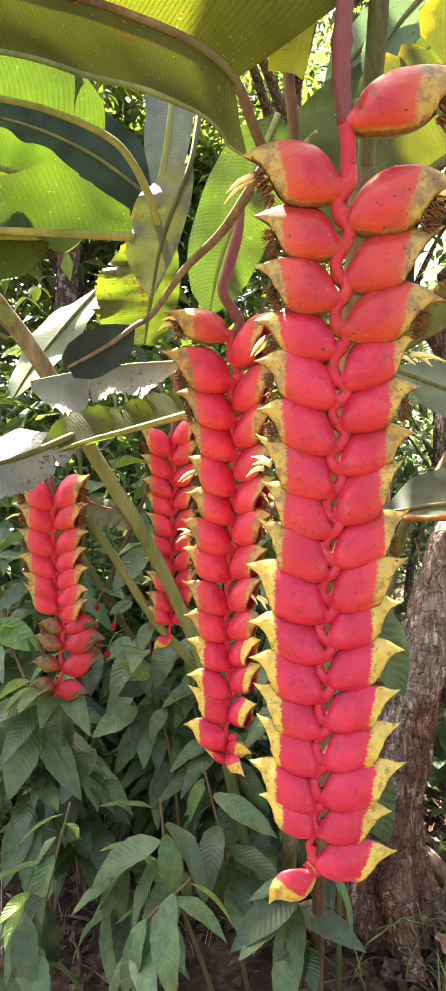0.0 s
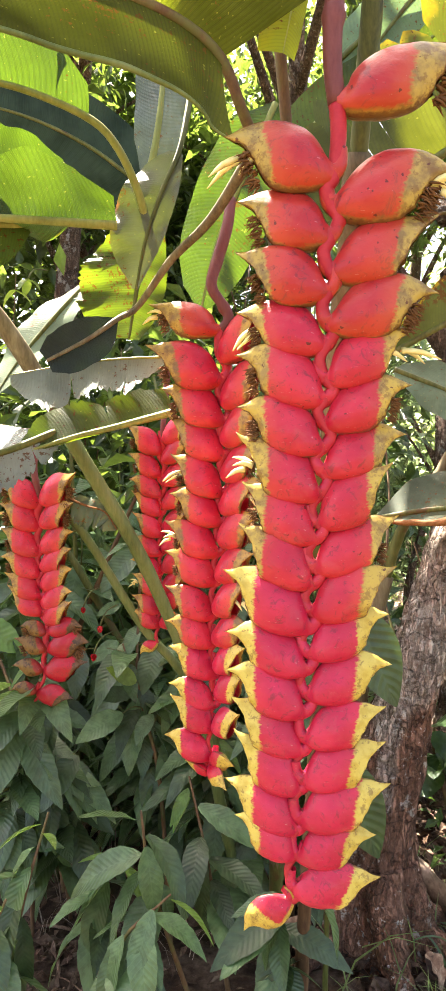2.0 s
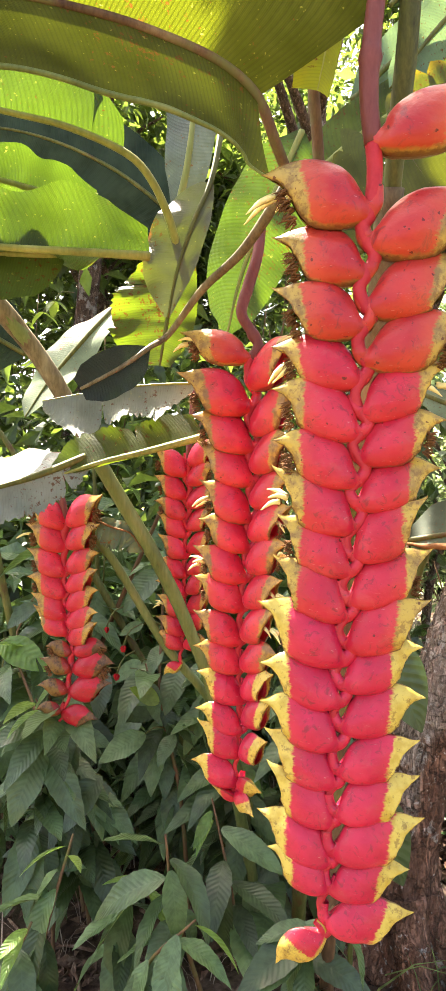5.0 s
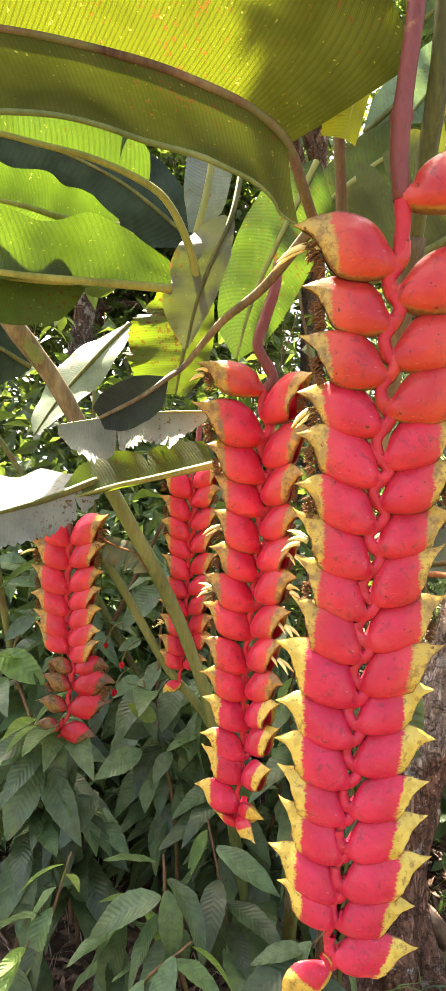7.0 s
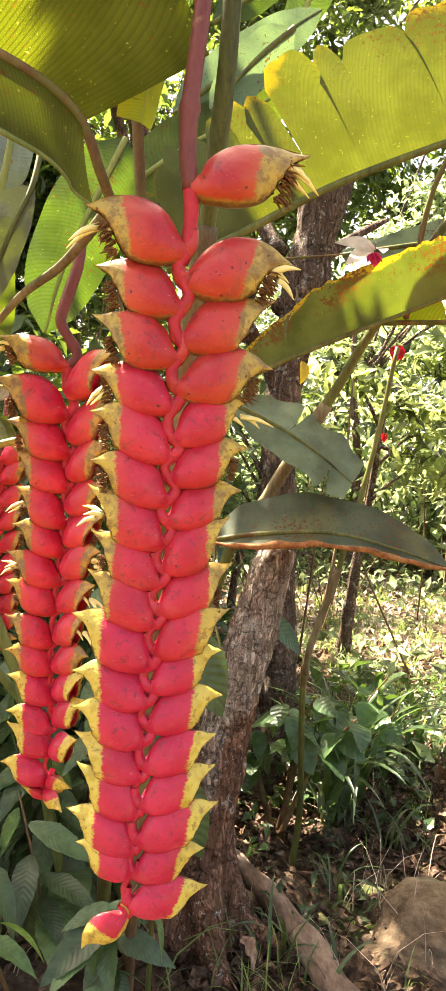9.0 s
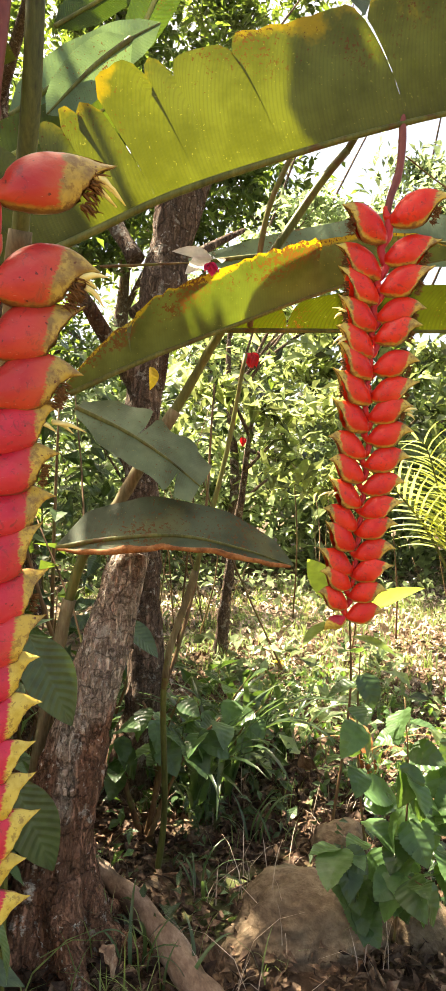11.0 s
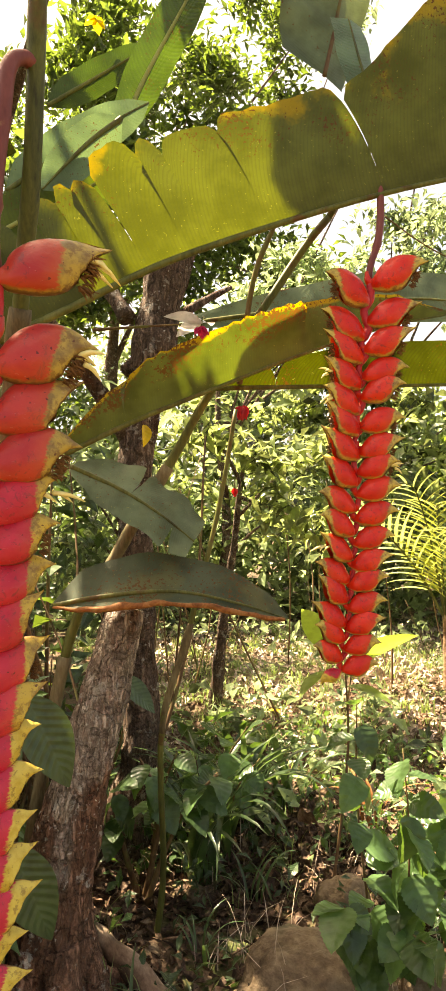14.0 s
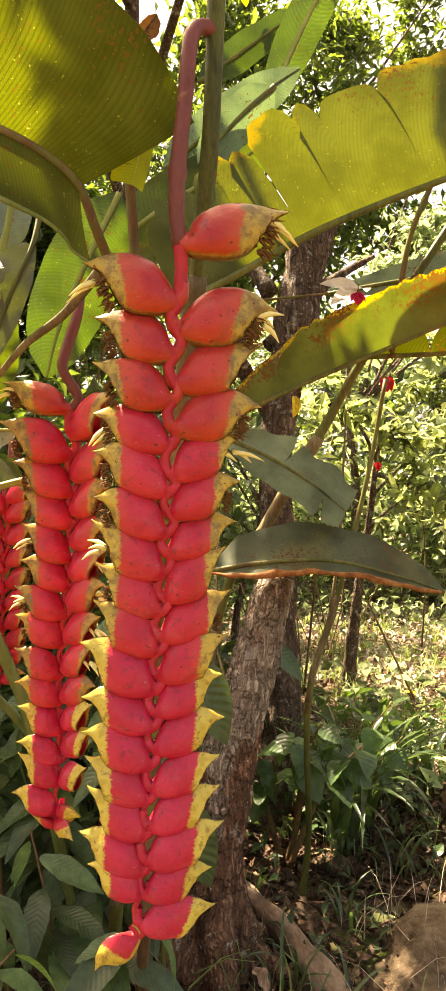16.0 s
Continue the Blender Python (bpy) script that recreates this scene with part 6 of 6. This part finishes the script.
leaf_cloud("undergrowth", spots(60, (-0.9, 0.25), (1.9, 2.5), (0.1, 0.9)), [(0.14, 0.12, 0.14)] * 60, [32] * 60, (0.07, 0.17), "bush_leaf", 15, 0.6, "broad-leaved undergrowth below the heliconias", "undergrowth", 0.36)
def ring(count, angles, radii, zs):
    """Places on an arc round the garden; angles clockwise from +y."""
    out = []
    for _ in range(count):
        a, d = radians(_r.uniform(*angles)), _r.uniform(*radii)
        out.append((d * math.sin(a), d * math.cos(a), _r.uniform(*zs)))
    return out


leaf_cloud("undergrowth", ring(150, (2, 62), (8.0, 9.6), (0.1, 1.7)), [(0.36, 0.32, 0.26)] * 150, [46] * 150, (0.10, 0.26), "sunlit_tone_leaf", 12, 0.6, "sunlit yellow-green undergrowth at the edge of the clearing", "undergrowth", 0.5)
leaf_cloud("far_woods", ring(150, (2, 64), (10.6, 12.2), (0.2, 2.5)), [(0.5, 0.4, 0.4)] * 150, [60] * 150, (0.16, 0.36), "shade_tone_leaf", 27, 0.7, "dark woods beyond the clearing", "woods")
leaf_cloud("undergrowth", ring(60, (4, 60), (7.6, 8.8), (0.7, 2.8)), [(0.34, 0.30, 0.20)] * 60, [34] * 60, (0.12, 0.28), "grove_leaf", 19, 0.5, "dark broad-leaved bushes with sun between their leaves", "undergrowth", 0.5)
leaf_cloud("undergrowth", ring(60, (8, 60), (5.6, 8.0), (0.05, 0.28)), [(0.20, 0.2, 0.05)] * 60, [14] * 60, (0.05, 0.14), "sunlit_tone_leaf", 13, 0.8, "low sunlit plants on the clearing", "undergrowth", 0.5)
leaf_cloud("undergrowth", ring(80, (12, 42), (2.6, 4.6), (0.03, 0.14)), [(0.09, 0.09, 0.04)] * 80, [9] * 80, (0.05, 0.13), "sunlit_tone_leaf", 17, 0.7, "lush sunlit plants near the stump", "undergrowth", 0.5)
leaf_cloud("undergrowth", ring(9, (15, 30), (2.3, 3.1), (0.06, 0.36)), [(0.07, 0.07, 0.05)] * 9, [11] * 9, (0.06, 0.14), "serrated_leaf", 28, 0.5, "leafy green plants behind the stump", "undergrowth", 0.45)
leaf_cloud("undergrowth", spots(15, (0.38, 0.92), (3.0, 3.4), (1.01, 1.95)), [(0.08, 0.08, 0.09)] * 15, [11] * 15, (0.07, 0.17), "broad_leaf", 29, 0.6, "dark broad-leaved growth round the old trunk", "undergrowth", 0.42)
leaf_cloud("undergrowth", spots(12, (0.54, 0.88), (3.0, 3.3), (0.25, 0.98)), [(0.06, 0.06, 0.07)] * 12, [10] * 12, (0.07, 0.16), "broad_leaf", 33, 0.6, "dark broad-leaved growth behind the stump", "undergrowth", 0.42)
leaf_cloud("weeds", spots(60, (0.55, 2.4), (1.7, 3.4), (0.03, 0.13)), [(0.07, 0.07, 0.04)] * 60, [24] * 60, (0.025, 0.065), "serrated_leaf", 16, 0.5, "low green weeds growing in the soil", "weeds", 0.5)
leaf_cloud("weeds", spots(60, (1.4, 5.0), (2.9, 5.5), (0.02, 0.08)), [(0.12, 0.12, 0.03)] * 60, [12] * 60, (0.03, 0.09), "sunlit_tone_leaf", 18, 0.5, "sunlit weeds on open ground", "weeds", 0.3)
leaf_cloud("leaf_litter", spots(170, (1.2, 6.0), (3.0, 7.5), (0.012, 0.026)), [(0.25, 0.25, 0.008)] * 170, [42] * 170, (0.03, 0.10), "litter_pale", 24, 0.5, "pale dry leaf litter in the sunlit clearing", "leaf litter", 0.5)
leaf_cloud("leaf_litter", spots(420, (-0.8, 3.6), (1.1, 4.4), (0.012, 0.024)), [(0.12, 0.12, 0.007)] * 420, [55] * 420, (0.012, 0.055), "litter_brown", 14, 0.6, "dry brown leaf litter on the soil", "leaf litter", 0.5)


def grass(name, label, tufts, per, length, width, material, seed):
    """Arching blades in tufts, as one mesh."""
    rng = np.random.default_rng(seed)
    n = len(tufts) * per
    foot = np.repeat(np.array(tufts, float), per, 0) + rng.normal(0, 1, (n, 3)) * np.array([0.03, 0.03, 0.0])
    ang = rng.uniform(0, 2 * np.pi, n)
    d = np.stack([np.cos(ang), np.sin(ang), np.zeros(n)], 1)
    s = np.stack([-np.sin(ang), np.cos(ang), np.zeros(n)], 1)
    ln = rng.uniform(length[0], length[1], (n, 1))
    bend = rng.uniform(0.3, 1.0, (n, 1))
    w = width * rng.uniform(0.6, 1.3, (n, 1))
    rows = []
    for f in (0.0, 0.35, 0.7, 1.0):
        p = foot + d * ln * bend * f ** 1.6 * 0.75 + np.array([0, 0, 1.0]) * ln * (f - 0.55 * bend * f ** 2.2)
        k = 1 - f ** 2 * 0.95
        rows += [p - s * w * k * 0.5, p + s * w * k * 0.5]
    verts = np.stack(rows, 1).reshape(-1, 3)
    base = np.arange(n)[:, None] * 8
    faces = np.concatenate([base + np.array([[2 * i, 2 * i + 1, 2 * i + 3, 2 * i + 2]]) for i in range(3)])
    me = bpy.data.meshes.new(name)
    me.from_pydata(verts.tolist(), [], faces.tolist())
    me.uv_layers.new(name="UVMap")
    me.materials.append(MATS[material])
    return tagged(new(name, me), label, "grass", "", "stuff")


grass("grass", "tufts of thin green grass on the soil", spots(48, (0.35, 2.2), (1.3, 3.2), (0.0, 0.0)), 7, (0.05, 0.18), 0.004, "grass_leaf", 81)
leaf_cloud("weeds", spots(26, (0.55, 1.6), (1.45, 2.4), (0.015, 0.09)), [(0.045, 0.045, 0.03)] * 26, [12] * 26, (0.025, 0.075), "broad_leaf", 25, 0.5, "small dark green seedlings on shaded soil", "weeds", 0.45)
leaf_cloud("leaf_litter", spots(120, (0.3, 1.7), (1.25, 2.5), (0.008, 0.03)), [(0.09, 0.09, 0.008)] * 120, [26] * 120, (0.02, 0.07), "litter_shaded", 26, 0.9, "leaf litter below the flowers with shade put into its dark colour", "leaf litter", 0.5)
grass("grass", "short sunlit grass in the clearing", spots(600, (1.2, 6.0), (2.8, 7.0), (0.0, 0.02)), 12, (0.05, 0.17), 0.007, "grass_leaf", 82)

grass("grass", "long green grass blades at the foot of the stump", [(0.30 + 0.06 * i + _r.uniform(-0.04, 0.04), 1.42 + _r.uniform(-0.08, 0.14), 0.0) for i in range(6)], 5, (0.12, 0.30), 0.006, "grass_leaf", 83)
grass("dry_grass", "pale dry bent grass on the soil", spots(44, (-0.5, 2.0), (1.2, 2.8), (0.0, 0.005)), 7, (0.08, 0.26), 0.003, "litter_pale", 84)


def fallen_twigs(count, area, seed):
    """Thin dry sticks lying across the soil, as one mesh."""
    rng = random.Random(seed)
    bm = bmesh.new()
    for _ in range(count):
        x, y = rng.uniform(*area[0]), rng.uniform(*area[1])
        a, ln, r = rng.uniform(0, math.pi), rng.uniform(0.06, 0.26), rng.uniform(0.0012, 0.0045)
        d = Vector((math.cos(a), math.sin(a), 0)) * ln * 0.5
        z = ground_height(x, y) + r + 0.010
        tube(bm, [Vector((x, y, z)) - d, Vector((x + rng.uniform(-0.01, 0.01), y + rng.uniform(-0.01, 0.01), z + rng.uniform(0, 0.012))), Vector((x, y, z)) + d], [r, r, r * 0.6], 5, 5)
    return tagged(part("fallen_twigs", bm, "litter_brown"), "thin dry twigs scattered on the soil", "twigs", "", "stuff")


fallen_twigs(170, ((-0.6, 2.6), (1.15, 3.4)), 91)

# low broad-leaved seedlings and a dry leaf near the foot of the stump
plant = thing("seedling", (0.10, 1.30, 0.0), "low seedling with glossy dark green oval leaves", "seedling")
part("stem", tube(bmesh.new(), local(plant, [(0.10, 1.30, -0.02), (0.105, 1.29, 0.06), (0.173, 1.280, 0.206)]), [0.004, 0.003, 0.002], 10, 6), "stem_green", plant)
oval = leaf_mesh("leaf", "broad_leaf", 0.10, 0.055, 0.2, 0.2, "ovate", 12, 3)
for tip, roll in (((0.126, 1.260, 0.207), 40), ((0.158, 1.220, 0.180), 20), ((0.240, 1.260, 0.198), -40), ((0.196, 1.220, 0.164), -10), ((0.223, 1.320, 0.215), -30)):
    leaf_between("leaf", oval, 0.10, plant, (0.173, 1.280, 0.206), tip, roll)
dead = leaf_mesh("fallen_leaf", "litter_brown", 0.09, 0.055, 0.5, 0.5, "ovate", 12, 3, 0.0, 0.1)
for k, (p, q) in enumerate((((0.166, 1.360, 0.225), (0.249, 1.340, 0.196)), ((0.469, 1.500, 0.087), (0.514, 1.450, 0.055)), ((1.280, 2.100, 0.146), (1.350, 2.000, 0.203)))):
    leaf = thing("fallen_leaf", p, "curled dry brown fallen leaf", "fallen leaf", "fallen leaves")
    leaf_between("blade", dead, 0.09, leaf, p, q, 30 - 40 * k)

# ---- small things ----
petal = leaf_mesh("petal", "petal_pink", 0.035, 0.028, 0.3, 0.2, "ovate", 6, 2)
petal_r = leaf_mesh("petal", "petal_red", 0.05, 0.035, 0.3, 0.4, "ovate", 6, 2)
petal_w = leaf_mesh("petal", "petal_white", 0.07, 0.03, 0.3, 0.2, "lance", 6, 2)
petal_l = leaf_mesh("petal", "lime_leaf", 0.06, 0.03, 0.3, 0.3, "ovate", 6, 2)
petal_y = leaf_mesh("petal", "yellow_leaf", 0.05, 0.036, 0.3, 0.3, "ovate", 6, 2)


def blossom(label, place, mesh, count, seed, tilt=-40, size=1.0, extra=None):
    root = thing("blossom", place, label, "blossom", "small blossoms")
    rng = random.Random(seed)
    part("stalk", tube(bmesh.new(), [(0, 0, 0), (0.01, 0.02, 0.03), (0.03, 0.06, 0.04)], [0.002, 0.0018, 0.0015], 6, 5), "stem_green", root)
    for i in range(count):
        place_leaf("petal", mesh, root, (0, 0, 0), i * 360 / count + rng.uniform(-15, 15), tilt + rng.uniform(-15, 15), rng.uniform(-20, 20), size)
    if extra:
        for i in range(3):
            place_leaf("petal", extra, root, (0, 0, 0.008), 170 - 60 * i, rng.uniform(-5, 25), 20, size * 1.5)["label"] = "white papery petal"
    return root


blossom("bright pink hibiscus blossom with white petals", (0.670, 1.360, 1.611), petal, 5, 1, -50, 0.85, petal_w)
blossom("hanging red blossom among leaves", (1.122, 2.200, 1.607), petal_r, 5, 2, -60, 1.1)
blossom("dark red bud hanging among leaves", (1.133, 2.300, 1.315), petal_r, 4, 3, -80, 0.7)
blossom("yellow blossom high among leaves", (0.558, 2.000, 2.764), petal_y, 5, 4, -20, 0.9)
yellow = thing("hanging_leaf", (0.622, 1.680, 1.436), "single yellow leaf hanging by the stem", "leaf")
leaf_between("blade", petal_y, 0.05, yellow, (0.622, 1.680, 1.436), (0.632, 1.668, 1.376))

blossom("tiny dark red buds on a thin stalk among bush leaves", (-0.283, 1.62, 0.78), petal_r, 6, 10, -60, 0.30)
blossom("tiny dark red buds on a thin stalk among bush leaves", (-0.244, 1.62, 0.737), petal_r, 6, 11, -60, 0.34)
blossom("tiny dark red buds on a thin stalk among bush leaves", (-0.259, 1.62, 0.672), petal_r, 6, 12, -60, 0.36)
blossom("pale yellow leaf pair among shaded foliage", (-0.466, 1.7, 1.532), petal_l, 2, 20, -30, 0.9)
blossom("pale yellow leaf pair among shaded foliage", (-0.437, 1.7, 1.559), petal_l, 3, 21, -30, 0.8)
blossom("yellow blossom fallen among grass", (2.026, 3.838, 0.03), petal_y, 4, 24, 10, 1.0)
stem("dry_stick", [(1.589, 2.612, 0.02), (1.727, 2.612, 0.035), (1.865, 2.611, 0.03)], [0.012, 0.013, 0.011], "litter_pale", "pale dry stick lying on the soil", "stick", inner="branch")
strap_clump("dry_strap_plant", "clump of withered orange-brown narrow leaves", (1.645, 2.227, 0), 9, 0.34, 0.014, 120, "dead_strap")
